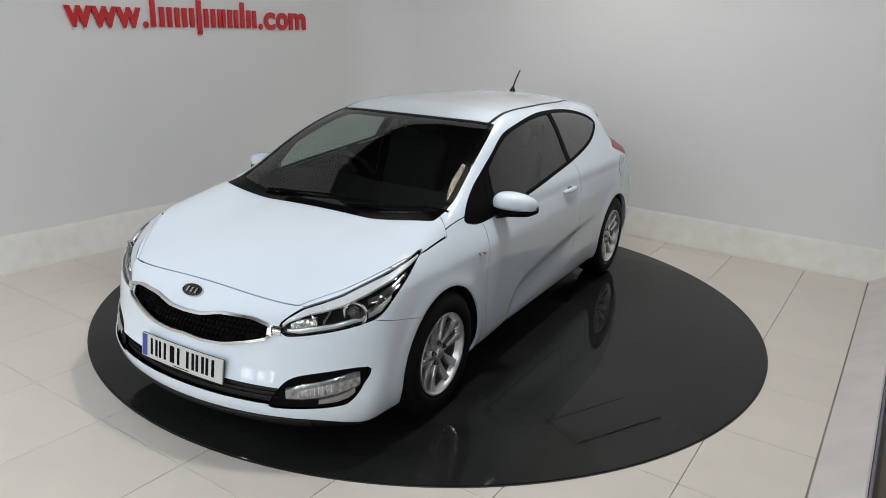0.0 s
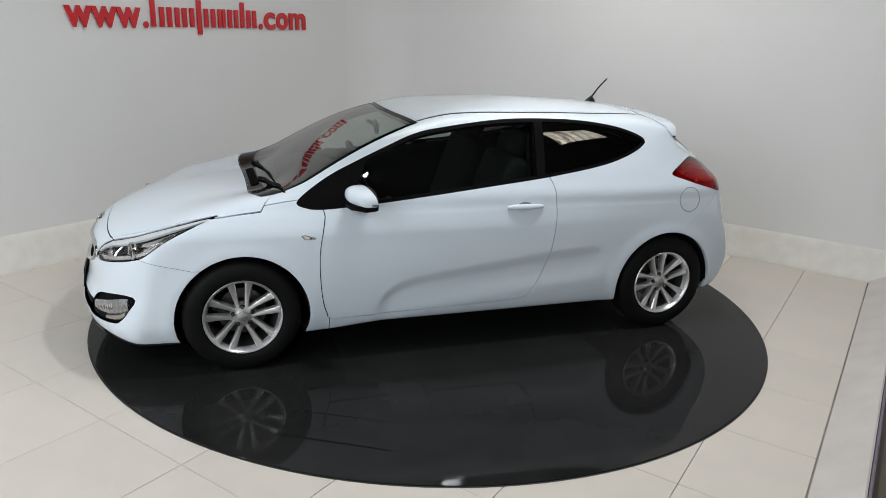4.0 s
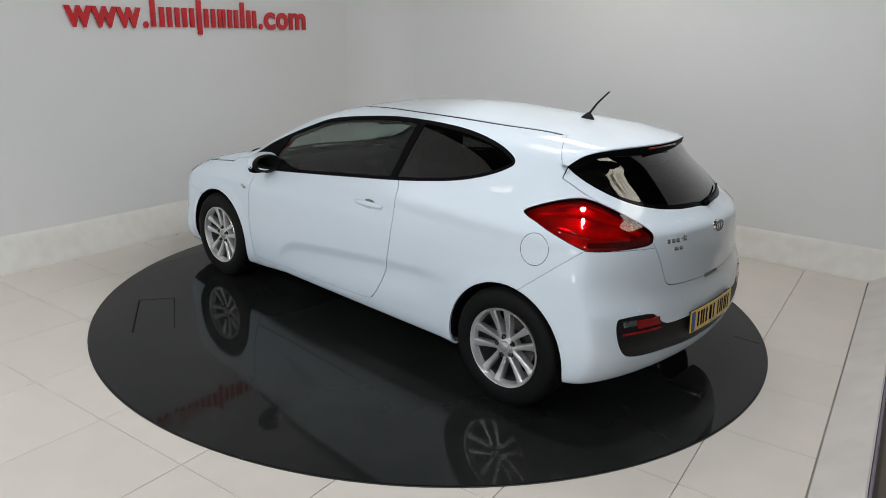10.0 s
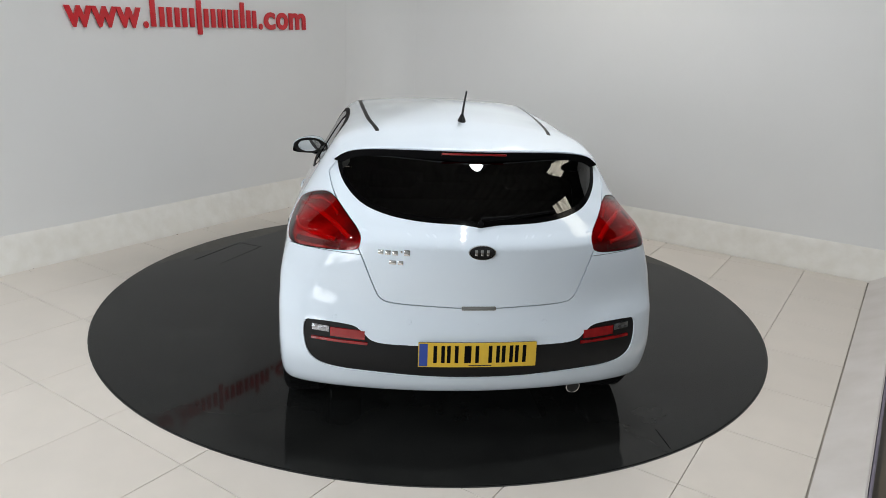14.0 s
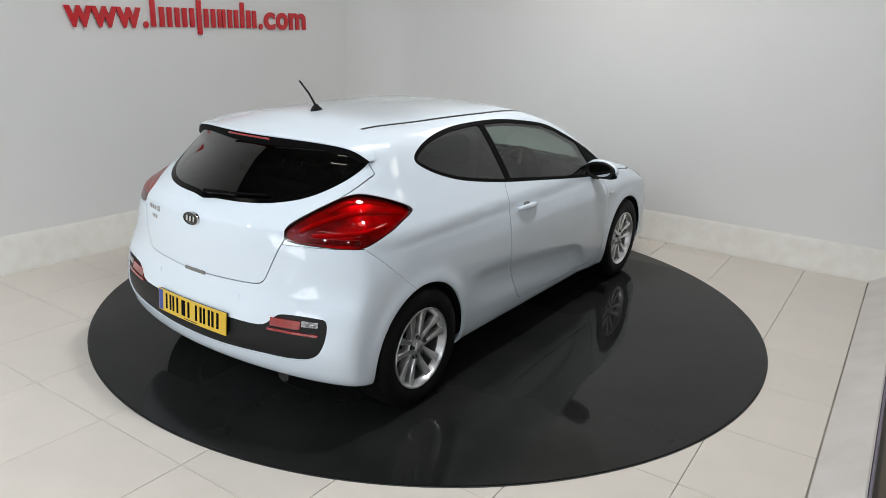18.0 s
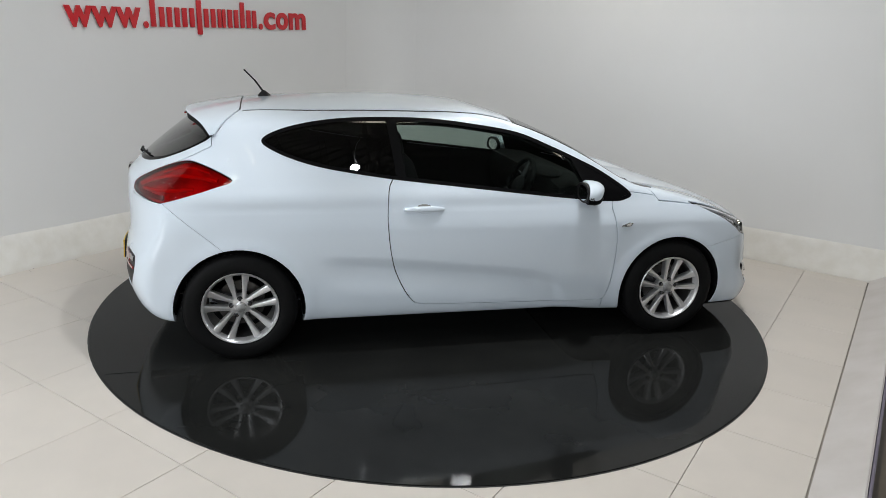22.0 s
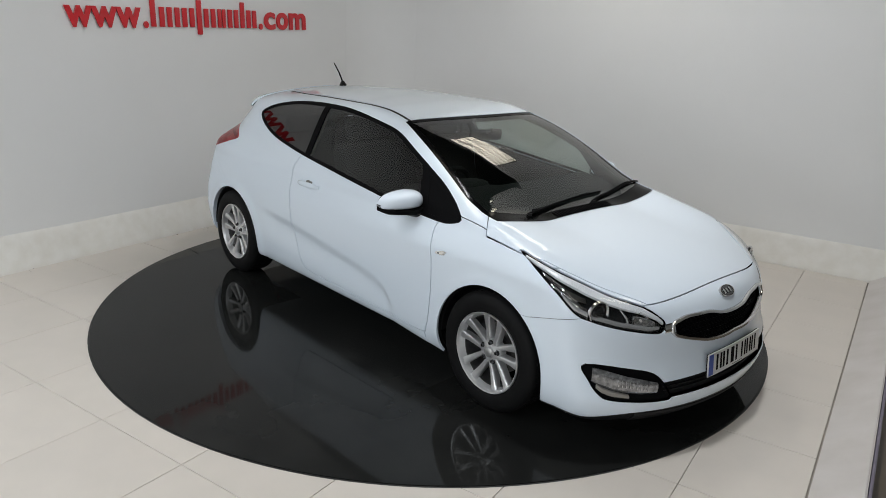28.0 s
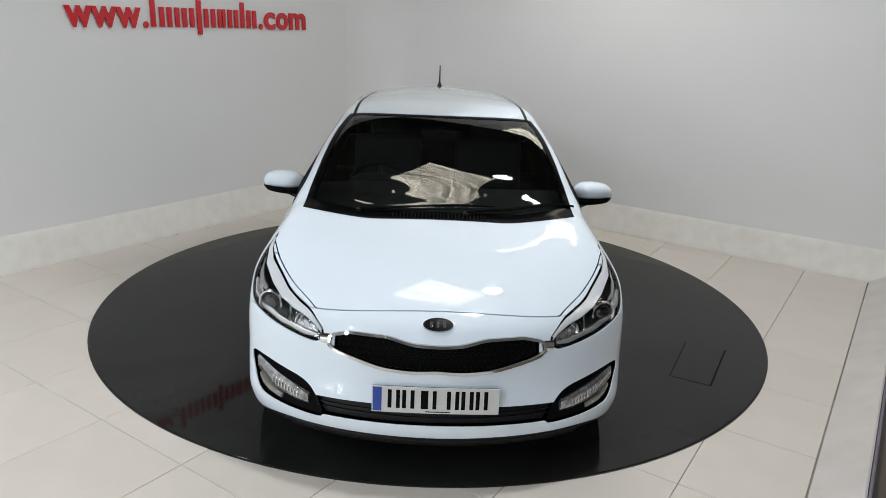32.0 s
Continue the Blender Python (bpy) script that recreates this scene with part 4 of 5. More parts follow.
# ---- wheels
def wheel_set():
    """One wheel about its hub, axis along +y (outside)."""
    out = pose(0, 0, 0, -90, 0, 0)          # z of the profile becomes +y
    top = new("wheel")
    tyre_profile = [(0.214, -0.095), (0.226, -0.102), (0.262, -0.108), (0.292, -0.104), (0.306, -0.092), (0.3115, -0.075), (0.312, -0.03), (0.312, 0.03), (0.3115, 0.062),
                    (0.308, 0.078), (0.299, 0.090), (0.284, 0.098), (0.262, 0.103), (0.240, 0.101), (0.228, 0.096), (0.221, 0.088), (0.214, 0.07)]
    tyre = part("tyre", lathe(tyre_profile, 72, out, closed=True), M_RUBBER, top, "black road tyre")
    bm = bmesh.new()
    for i in range(60):
        for w in (-0.05, 0.0, 0.05):
            box(bm, (0.012, 0.036, 0.004), Matrix.Rotation(2 * math.pi * (i + (0.5 if w else 0)) / 60, 4, "Y") @ Matrix.Translation((0.0, w, 0.3125)))
    part("tread", bm, M_RUBBER, top)
    rim_profile = [(0.2225, 0.090), (0.2235, 0.095), (0.221, 0.098), (0.2145, 0.0965), (0.210, 0.090), (0.206, 0.082), (0.200, 0.064), (0.197, 0.058), (0.202, 0.055), (0.2145, 0.070)]
    rim = part("rim", lathe(rim_profile, 96, out, closed=True), M_ALLOY, top, "silver alloy rim with five paired spokes")
    part("barrel", lathe([(0.1975, 0.057), (0.192, 0.02), (0.192, -0.08), (0.213, -0.095), (0.2125, 0.060), (0.200, 0.048)], 72, out, closed=True), M_BARREL, top, "inner barrel with the wheel's shade put into its grey")
    hub = [(0.0, 0.079), (0.030, 0.079), (0.0325, 0.075), (0.034, 0.069), (0.064, 0.065), (0.071, 0.056), (0.073, 0.02), (0.0, 0.02)]
    part("hub", lathe(hub, 40, out), M_ALLOY, top)
    part("centre_cap", lathe([(0.0, 0.083), (0.024, 0.0825), (0.0285, 0.079), (0.0285, 0.074), (0.0, 0.074)], 32, out), material("grey_cap", (0.42, 0.42, 0.42), 0.3, metal=0.6, noise_scale=60, amount=0.2) if "grey_cap" not in bpy.data.materials else bpy.data.materials["grey_cap"], top, "grey centre cap")
    # a spoke: ridge-backed bar, drawn out along the radius
    for k in range(5):
        for side in (-1, 1):
            bm = bmesh.new()
            rings = []
            for u in np.linspace(0, 1, 9):
                r = 0.048 + (0.210 - 0.048) * u
                mid = side * (0.0225 + 0.0290 * u)
                half = 0.0120 + 0.0125 * u ** 1.5
                face = 0.066 + 0.018 * u - 0.004 * math.sin(math.pi * u)
                deep = 0.046 - 0.010 * u
                prof = [(-half, face - 0.006), (-half * 0.72, face), (half * 0.55 * side * side, face + 0.001), (half * 0.8, face - 0.001), (half, face - 0.007), (half * 0.9, face - deep), (-half * 0.9, face - deep)]
                rings.append([bm.verts.new((mid + c, y, r)) for c, y in prof])
            for lo, hi in zip(rings, rings[1:]):
                n = len(lo)
                for q in range(n):
                    bm.faces.new((lo[q], lo[(q + 1) % n], hi[(q + 1) % n], hi[q]))
            bm.faces.new(rings[0][::-1])
            bm.faces.new(rings[-1])
            bmesh.ops.transform(bm, matrix=Matrix.Rotation(2 * math.pi * k / 5, 4, "Y"), verts=bm.verts)
            part("spoke", bm, M_ALLOY, top)
        at = Matrix.Rotation(2 * math.pi * k / 5, 4, "Y") @ Matrix.Translation((0, 0.064, 0.053)) @ out
        # flat dark disc in place of the shade inside the nut's hole
        part("nut_pocket", lathe([(0.0, 0.0), (0.0165, 0.0), (0.0165, 0.0025), (0.0, 0.0025)], 20, at), M_EDGE, top, "dark disc painted as the shade in the nut's hole")
        part("wheel_nut", lathe([(0.0110, -0.004), (0.0110, 0.0125), (0.008, 0.0165), (0.0, 0.0165)], 6, at), M_NUT, top, "dark steel wheel nut")
    part("brake_disc", lathe([(0.0, 0.0), (0.075, 0.0), (0.078, -0.012), (0.140, -0.012), (0.140, -0.034), (0.0, -0.034)], 48, out), M_DISCM, top, "dull steel brake disc")
    part("brake_caliper", block((0.11, 0.06, 0.07), Matrix.Translation((0.105, -0.02, 0.045)) @ pose(0, 0, 0, 0, -20, 0), 0.012), M_DARKMETAL, top)
    # sixteen-inch alloy in a tall tyre
    for o in top.children:
        for v in o.data.vertices:
            if o is tyre:
                r = math.hypot(v.co.x, v.co.z)
                k = (0.262 - (0.262 - r) * 1.27) / r if r < 0.262 else 1.0
            else:
                k = 1.0 if o.name.startswith("tread") else 0.94
            v.co.x, v.co.z = v.co.x * k, v.co.z * k
    return promote(top, rim)


wheel = wheel_set()
first = True
for hx in (1.325, -1.325):
    for s in (1, -1):
        w = wheel if first else copy_thing(wheel, Matrix())
        first = False
        w.parent = car
        w["label"] = "silver five-double-spoke alloy wheel with a black tyre"
        w.matrix_basis = Matrix.Translation((hx, (0.773 if hx > 0 else 0.786) * s, 0.3135)) @ pose(0, 0, 0, 0, 0, 0 if s > 0 else 180) @ pose(0, 0, 0, 0, {(1.325, 1): 3, (1.325, -1): -6, (-1.325, 1): 14, (-1.325, -1): 4}[(hx, s)], 0)


# ---- lamps of the car
def lamp_unit(name, lens_label, lens_mat, shell_mat, depth, label, lens_text, shell_text):
    tops = []
    lenses = piece("lens", [lens_label], lens_mat, None, label=lens_text, shift=-0.001, rim=False)
    shells = piece("housing", [lens_label], shell_mat, None, label=shell_text, shift=-depth, depth=-(depth - 0.004), rim=True)
    for lens, shell in zip(lenses, shells):
        top = new(name)
        top.parent = car
        top["label"] = label
        lens.parent = shell.parent = top
        tops.append(promote(top, shell))
    return tops


M_HEADSHELL = material("smoked_reflector", (0.018, 0.018, 0.02), 0.2, metal=0.5, noise_scale=34, amount=0.8, second=(0.22, 0.22, 0.23), bump=0.5, bump_scale=60)
M_LAMPTRIM = material("satin_silver_lamp_trim", (0.62, 0.62, 0.62), 0.25, metal=0.7, noise_scale=40, amount=0.3)
M_HEADBAND = material("pale_satin_reflector", (0.74, 0.75, 0.77), 0.3, noise_scale=40, amount=0.1)
heads = lamp_unit("headlight", "headlight_lens", M_LENS, M_HEADSHELL, 0.045, "swept clear headlight with dark reflector", "clear polycarbonate lens", "smoked reflector bowl")
for top, s in zip(heads, (1, -1)):
    def spot(sv, z, inset):
        """A place under the lens; sv runs along the lamp."""
        p, n = meet((sv + 0.3, 0.3 * s, z), (sv + 0.95, 0.95 * s, z))
        return p - n * inset, n
    p, n = spot(1.13, 0.683, 0.026)
    ahead = Vector((1.0, 0.28 * s, 0.05))
    m = seat_on(p, ahead)
    part("projector", ellipsoid((0.038, 0.038, 0.020), m, 20), M_GLOSS, top, "glass projector eye")
    part("projector_back", lathe([(0.0, -0.022), (0.040, -0.02), (0.040, -0.012), (0.0, -0.012)], 28, m), M_EDGE, top)
    part("projector_ring", lathe([(0.037, -0.006), (0.043, 0.008), (0.050, 0.014), (0.055, 0.012), (0.057, 0.0), (0.050, -0.012)], 32, m, closed=True), M_CHROME, top, "bright chrome ring")
    p, n = spot(1.42, 0.642, 0.030)
    m = seat_on(p, ahead)
    part("reflector", lathe([(0.0, -0.025), (0.018, -0.023), (0.040, 0.0), (0.044, 0.004), (0.041, 0.004), (0.018, -0.018), (0.0, -0.019)], 28, m), M_CHROME, top, "chrome indicator bowl")
    part("bulb", ellipsoid((0.010, 0.010, 0.016), m @ Matrix.Translation((0, 0, -0.008)), 12), M_AMBER, top)
    def ribbon(name, rows, inset, mat, text=""):
        """A moulded strip under the lens; rows of (along, high, low)."""
        bm = bmesh.new()
        rings = []
        for sv, hi, lo in rows:
            ring = []
            for q, lift in ((0.0, -0.012), (0.04, 0.0), (0.5, 0.003), (0.96, 0.0), (1.0, -0.012)):
                p, n = spot(sv, hi + (lo - hi) * q, inset - lift)
                ring.append(bm.verts.new(p))
            rings.append(ring)
        for a, b in zip(rings, rings[1:]):
            for k in range(4):
                bm.faces.new((a[k], a[k + 1], b[k + 1], b[k]))
        return part(name, bm, mat, top, text)

    ribbon("light_guide", ((0.675, 0.854, 0.846), (0.74, 0.842, 0.828), (0.89, 0.808, 0.789), (1.05, 0.770, 0.745), (1.19, 0.735, 0.710), (1.32, 0.709, 0.685), (1.42, 0.690, 0.668), (1.52, 0.652, 0.636), (1.555, 0.630, 0.616)), 0.005, M_HEADBAND, "pale upper light strip")
    ribbon("chrome_blade", ((0.78, 0.812, 0.804), (0.88, 0.782, 0.765), (0.98, 0.752, 0.728), (1.05, 0.734, 0.716)), 0.016, M_CHROME, "bright chrome blade")
    ribbon("lower_trim", ((0.90, 0.744, 0.724), (0.97, 0.704, 0.682), (1.08, 0.674, 0.652), (1.26, 0.642, 0.621), (1.46, 0.614, 0.593), (1.535, 0.610, 0.596)), 0.012, M_LAMPTRIM, "satin silver lower trim")
    ribbon("outer_reflector", ((0.82, 0.784, 0.762), (0.89, 0.766, 0.735), (0.96, 0.738, 0.705), (1.02, 0.715, 0.680), (1.06, 0.700, 0.672)), 0.026, M_FACET, "faceted chrome side reflector")
    ribbon("inner_reflector", ((1.36, 0.672, 0.628), (1.42, 0.662, 0.612), (1.48, 0.648, 0.604), (1.52, 0.632, 0.602)), 0.030, M_FACET, "faceted chrome inner reflector")
    pts = [spot(sv, z, 0.020)[0] for sv, z in ((1.275, 0.695), (1.315, 0.655), (1.33, 0.622))]
    part("divider", tube(pts, 0.007, 8), M_CHROME, top)

M_TAILSHELL = material("deep_red_reflector", (0.16, 0.002, 0.010), 0.3, metal=0.3, noise_scale=7, amount=1.0, second=(0.75, 0.02, 0.05), bump=0.6, bump_scale=90)
M_TAILLENS = clear_pane("red_tail_lens", (0.76, 0.024, 0.060), 0.75)
tails = lamp_unit("tail_light", "rear_lamp_lens", M_TAILLENS, M_TAILSHELL, 0.022, "swept ruby red tail light wrapping the corner", "ruby red lens", "red reflector bowl")
for top, s in zip(tails, (1, -1)):
    def spot_r(sv, z, inset):
        """A place under the lens; sv runs along the lamp."""
        p, n = meet((-sv - 0.3, 0.3 * s, z), (-sv - 0.95, 0.95 * s, z))
        return p - n * inset, n
    for zs, name, mat, rad in ((((0.62, 1.026), (0.8, 1.045), (0.98, 1.04), (1.14, 1.012), (1.28, 0.972)), "light_tube", M_REDBAND, 0.013), (((0.72, 0.985), (0.88, 0.975), (1.04, 0.968), (1.2, 0.955)), "light_tube", M_REDBAND, 0.011),
                               (((0.70, 1.060), (0.84, 1.082), (0.98, 1.076), (1.1, 1.046)), "light_tube", M_REDBAND, 0.007)):
        part(name, tube([spot_r(u, z, 0.020)[0] for u, z in zs], rad, 8), mat, top, "glowing-red acrylic light tube")
    bm = bmesh.new()
    for k in range(6):
        q, n = spot_r(0.93 + 0.055 * k, 0.932, 0.020)
        box(bm, (0.042, 0.026, 0.012), seat_on(q, n), 0.004)
    part("reverse_reflector", bm, material("dark_red_reflector", (0.10, 0.004, 0.004), 0.3, noise_scale=50, amount=0.4) if "dark_red_reflector" not in bpy.data.materials else bpy.data.materials["dark_red_reflector"], top, "dark red lower reflector")


# ---- front end
def end_strip(points, sign, lift, width, thick, name, mat, parent, label=""):
    """A flat bar lying on the nose or tail along (y, z) points."""
    bm = bmesh.new()
    rings = []
    for i, (y, z) in enumerate(points):
        p, n = skin_end(y, z, sign)
        q0, q1 = points[max(i - 1, 0)], points[min(i + 1, len(points) - 1)]
        a, b = skin_end(*q0, sign)[0], skin_end(*q1, sign)[0]
        d = (b - a).normalized()
        up = n.cross(d).normalized()
        w = width if not callable(width) else width(i / (len(points) - 1))
        rings.append([bm.verts.new(p + n * (lift + dz * thick) + up * (du * w / 2)) for du, dz in ((-1, -1), (-1, 0.2), (-0.6, 1), (0.6, 1), (1, 0.2), (1, -1))])
    for lo, hi in zip(rings, rings[1:]):
        for k in range(6):
            bm.faces.new((lo[k], lo[(k + 1) % 6], hi[(k + 1) % 6], hi[k]))
    bm.faces.new(rings[0][::-1])
    bm.faces.new(rings[-1])
    return part(name, bm, mat, parent, label)


grille = new("grille")
grille.parent = car
grille["label"] = "black honeycomb grille in a chrome frame"
grille = promote(grille, piece("grille_backing", ["grille_opening"], M_BLACK, grille, both=True, shift=-0.045, depth=-0.040)[0])
ys = np.linspace(-0.425, 0.425, 61)
hi, lo = grille_outline(np.abs(ys))
loop_y = list(ys) + [0.440, 0.446] + list(ys[::-1]) + [-0.446, -0.440]
loop_z = list(hi) + [0.610, 0.578] + list(lo[::-1]) + [0.578, 0.610]
end_strip(list(zip(loop_y, loop_z)) + [(loop_y[0], loop_z[0])], 1, 0.003, 0.020, 0.009, "chrome_frame", M_CHROME, grille, "polished chrome grille frame")
bm = bmesh.new()
for row in range(5):
    z = 0.512 + 0.025 * row
    for k in range(-18, 19):
        y = (k + 0.5 * (row % 2)) * 0.0245
        h, l = grille_outline(np.array([abs(y)]))
        if abs(y) < 0.415 and l[0] + 0.006 < z < h[0] - 0.006:
            p, n = skin_end(y, z, 1)
            m = seat_on(p - n * 0.022, n)
            for q in range(3):
                box(bm, (0.0036, 0.016, 0.012), m @ Matrix.Rotation(math.pi * q / 3, 4, "Z") @ Matrix.Translation((0, 0.0115, 0)))
part("mesh", bm, M_MATT, grille, "gloss black honeycomb mesh")
for s in (1, -1):
    end_strip([(s * y, 0.600 - 0.06 * (y - 0.44)) for y in np.linspace(0.435, 0.485, 5)], 1, 0.0, 0.040, 0.006, "chrome_link", M_CHROME, grille, "chrome link between grille and headlight")

lower, = piece("lower_grille", ["lower_grille"], M_BLACK, car, both=True, label="black lower intake", shift=-0.03, depth=-0.025)
for k in range(2):
    end_strip([(y, 0.314 + 0.018 * k) for y in np.linspace(-0.5, 0.5, 31)], 1, -0.024, 0.006, 0.008, "slat", M_BLACK, lower)
piece("fog_light_recess", ["fog_recess"], M_MATT, car, label="black fog light recess", shift=-0.020, depth=-0.015)
M_GREYLENS = material("dull_grey_lens", (0.24, 0.225, 0.20), 0.22, coat=0.8, noise_scale=50, amount=0.3)


def lamp_body(s, path, sink):
    """A bulged lens along (y, z, half height) in the bumper's corner."""
    bm = bmesh.new()
    rings = []
    for y, z, h in path:
        p, n = skin_end(y * s, z, 1)
        rings.append([bm.verts.new(p + n * (d + sink) + Vector((0, 0, u))) for d, u in ((-0.022, -h), (-0.010, -h), (-0.003, -h * 0.7), (-0.001, 0), (-0.003, h * 0.7), (-0.010, h), (-0.022, h))])
    for a, b in zip(rings, rings[1:]):
        for k in range(6):
            bm.faces.new((a[k], a[k + 1], b[k + 1], b[k]))
    bm.faces.new(rings[0])
    bm.faces.new(rings[-1][::-1])
    return bm


for s in (1, -1):
    fog = new("fog_light")
    fog.parent = car
    fog["label"] = "clear daytime lamp in a black recess"
    bm = lamp_body(s, [(0.535, 0.334, 0.026), (0.60, 0.344, 0.036), (0.67, 0.358, 0.041), (0.72, 0.374, 0.043), (0.765, 0.392, 0.041), (0.788, 0.402, 0.034)], 0.0)
    fog = promote(fog, part("lens", bm, M_WHITELENS, fog, "ribbed clear lens"))
    bm = bmesh.new()
    for k in range(9):
        y = 0.585 + 0.0145 * k
        p, n = skin_end(y * s, 0.342 + 0.0034 * k, 1)
        box(bm, (0.0035, 0.034, 0.005), seat_on(p - n * 0.001, n), 0.001)
    part("rib", bm, M_CHROME, fog)
    part("indicator", lamp_body(s, [(0.665, 0.304, 0.010), (0.69, 0.309, 0.012), (0.73, 0.318, 0.015), (0.762, 0.333, 0.015), (0.780, 0.352, 0.013)], -0.006), M_GREYLENS, fog, "dull grey lower lamp")
end_strip([(y, 0.176 + 0.03 * abs(y) ** 2) for y in np.linspace(-0.62, 0.62, 41)], 1, -0.002, 0.075, 0.009, "splitter", M_BLACK, car, "black plastic chin under the bumper")


def badge(name, y, z, sign, sx, sz):
    p, n = skin_end(y, z, sign)
    top = new(name)
    top.parent = car
    top["label"] = "oval chrome-rimmed black badge"
    m = seat_on(p, n) @ Matrix.Diagonal((sx, sz, 1, 1))
    top = promote(top, part("badge_face", lathe([(0.0, 0.006), (0.85, 0.005), (0.92, 0.0), (0.92, -0.012), (0.0, -0.012)], 40, m), M_GLOSS, top))
    part("badge_rim", lathe([(0.86, 0.0), (0.90, 0.008), (0.97, 0.008), (1.0, -0.004), (0.98, -0.012), (0.86, -0.012)], 40, m, closed=True), M_CHROME, top, "chrome rim")
    for u in (-0.42, -0.02, 0.4):
        part("bar", block((0.012, 0.026, 0.004), seat_on(p, n) @ Matrix.Translation((u * sx, 0, 0.007)), 0.001), M_CHROME, top)


badge("front_badge", 0.0, 0.682, 1, 0.064, 0.032)
badge("rear_badge", 0.0, 0.945, -1, 0.060, 0.032)


def plate(name, sign, z, mat, label):
    p, n = skin_end(0.0, z, sign)
    n = Vector((sign, 0, 0.10 if sign > 0 else 0.06)).normalized()
    m = seat_on(p + n * 0.010, n)
    bend = 0.15 if sign > 0 else 0.16
    top = new(name)
    top.parent = car
    top["label"] = label

    def slab(u0, u1, v0, v1, h0, h1):
        """A thin board bent round the bumper."""
        bm = bmesh.new()
        k = max(1, int((u1 - u0) / 0.03))
        rings = []
        for i in range(k + 1):
            u = u0 + (u1 - u0) * i / k
            rings.append([bm.verts.new(m @ Vector((u, v, h - bend * u * u))) for v, h in ((v0, h0), (v0, h1), (v1, h1), (v1, h0))])
        for a, b in zip(rings, rings[1:]):
            for q in range(4):
                bm.faces.new((a[q], a[(q + 1) % 4], b[(q + 1) % 4], b[q]))
        bm.faces.new(rings[0][::-1])
        bm.faces.new(rings[-1])
        return bm

    top = promote(top, part("board", slab(-0.26, 0.26, -0.0555, 0.0555, -0.003, 0.003), mat, top))
    part("backing", slab(-0.258, 0.258, -0.054, 0.054, -0.011, -0.0034), M_BLACK, top)
    part("band", slab(-0.256, -0.220, -0.0515, 0.0515, 0.002, 0.0038), M_BLUE, top, "blue side band")
    u = -0.195
    for k in range(7):
        if k == 4:
            u += 0.033
        wide = 0.020 if k == 2 else 0.048
        for q in ((-wide / 2 + 0.007, wide / 2 - 0.007) if wide > 0.03 else (0.0,)):
            c = u + 0.025 + q
            part("bar", slab(c - 0.008, c + 0.008, -0.036, 0.043, 0.002, 0.0038), M_MATT, top)
        u += wide + 0.011
    part("maker_bar", slab(-0.04, 0.06, -0.050, -0.046, 0.002, 0.0036), M_GLOSS, top)


plate("front_plate", 1, 0.392, M_PLATE_F, "white number plate with plain black bars")
plate("rear_plate", -1, 0.492, M_PLATE_R, "yellow number plate with plain black bars")

# ---- tail end
for s in (1, -1):
    refl = new("rear_reflector")
    refl.parent = car
    refl["label"] = "red and clear reflector lamp in the lower bumper"
    for name, y0, y1, z0, z1, mat, lab in (("lens", 0.645, 0.72, 0.556, 0.588, M_WHITELENS, "clear reversing lens"), ("red_lens", 0.49, 0.640, 0.540, 0.584, M_REDLENS, "red fog lens"), ("red_strip", 0.478, 0.724, 0.515, 0.532, M_REDLENS, "dark red strip")):
        bm = bmesh.new()
        rings = []
        for y in np.linspace(y0, y1, 7):
            rings.append([])
            drop = 0.10 * (0.72 - y) if name != "red_strip" else 0.06 * (0.72 - y)
            for z, d in ((z0, -0.012), (z0 + 0.003, 0.0), (z1 - 0.003, 0.0), (z1, -0.012)):
                p, n = skin_end(y * s, z - drop * 0.3, -1)
                rings[-1].append(bm.verts.new(p + n * (d + 0.001)))
        for a, b in zip(rings, rings[1:]):
            for k in range(3):
                bm.faces.new((a[k], a[k + 1], b[k + 1], b[k]))
        bm.faces.new(rings[0])
        bm.faces.new(rings[-1][::-1])
        made = part(name, bm, mat, refl, lab)
        if name == "lens":
            refl = promote(refl, made)
    for y in (0.30, 0.62):
        p, n = skin_end(y * s, 0.625, -1)
        part("parking_sensor", lathe([(0.0, 0.002), (0.010, 0.0015), (0.0115, -0.002), (0.0, -0.002)], 20, seat_on(p, n)), M_PAINT, car)
# model lettering on the tailgate as plain bars
for k, (u, w, z, h) in enumerate(((0.425, 0.024, 0.925, 0.020), (0.395, 0.024, 0.925, 0.020), (0.365, 0.024, 0.925, 0.020), (0.338, 0.008, 0.932, 0.010), (0.315, 0.026, 0.929, 0.026), (0.375, 0.03, 0.885, 0.018), (0.342, 0.024, 0.885, 0.018))):
    p, n = skin_end(u, z, -1)
    part("badge_bar", block((w, h, 0.005), seat_on(p, n), 0.0015), M_CHROME, car, "small chrome badge bar")
# shadow of the tailgate's handle recess, drawn as a raised grey bar
p, n = skin_end(0.0, 0.705, -1)
part("tailgate_handle", block((0.15, 0.018, 0.010), seat_on(p + n * 0.000, n) @ Matrix.Translation((0, -0.014, 0)), 0.004), M_LINING, car, "grey bar painted as the shadow in the tailgate handle recess")
part("exhaust_pipe", tube([(-1.66, -0.46, 0.262), (-1.78, -0.48, 0.260), (-1.885, -0.49, 0.254)], 0.034, 20), M_CHROME, car, "chrome exhaust tip")
part("exhaust_mouth", tube([(-1.881, -0.4897, 0.2543), (-1.887, -0.4902, 0.2538)], 0.030, 20), M_EDGE, car)

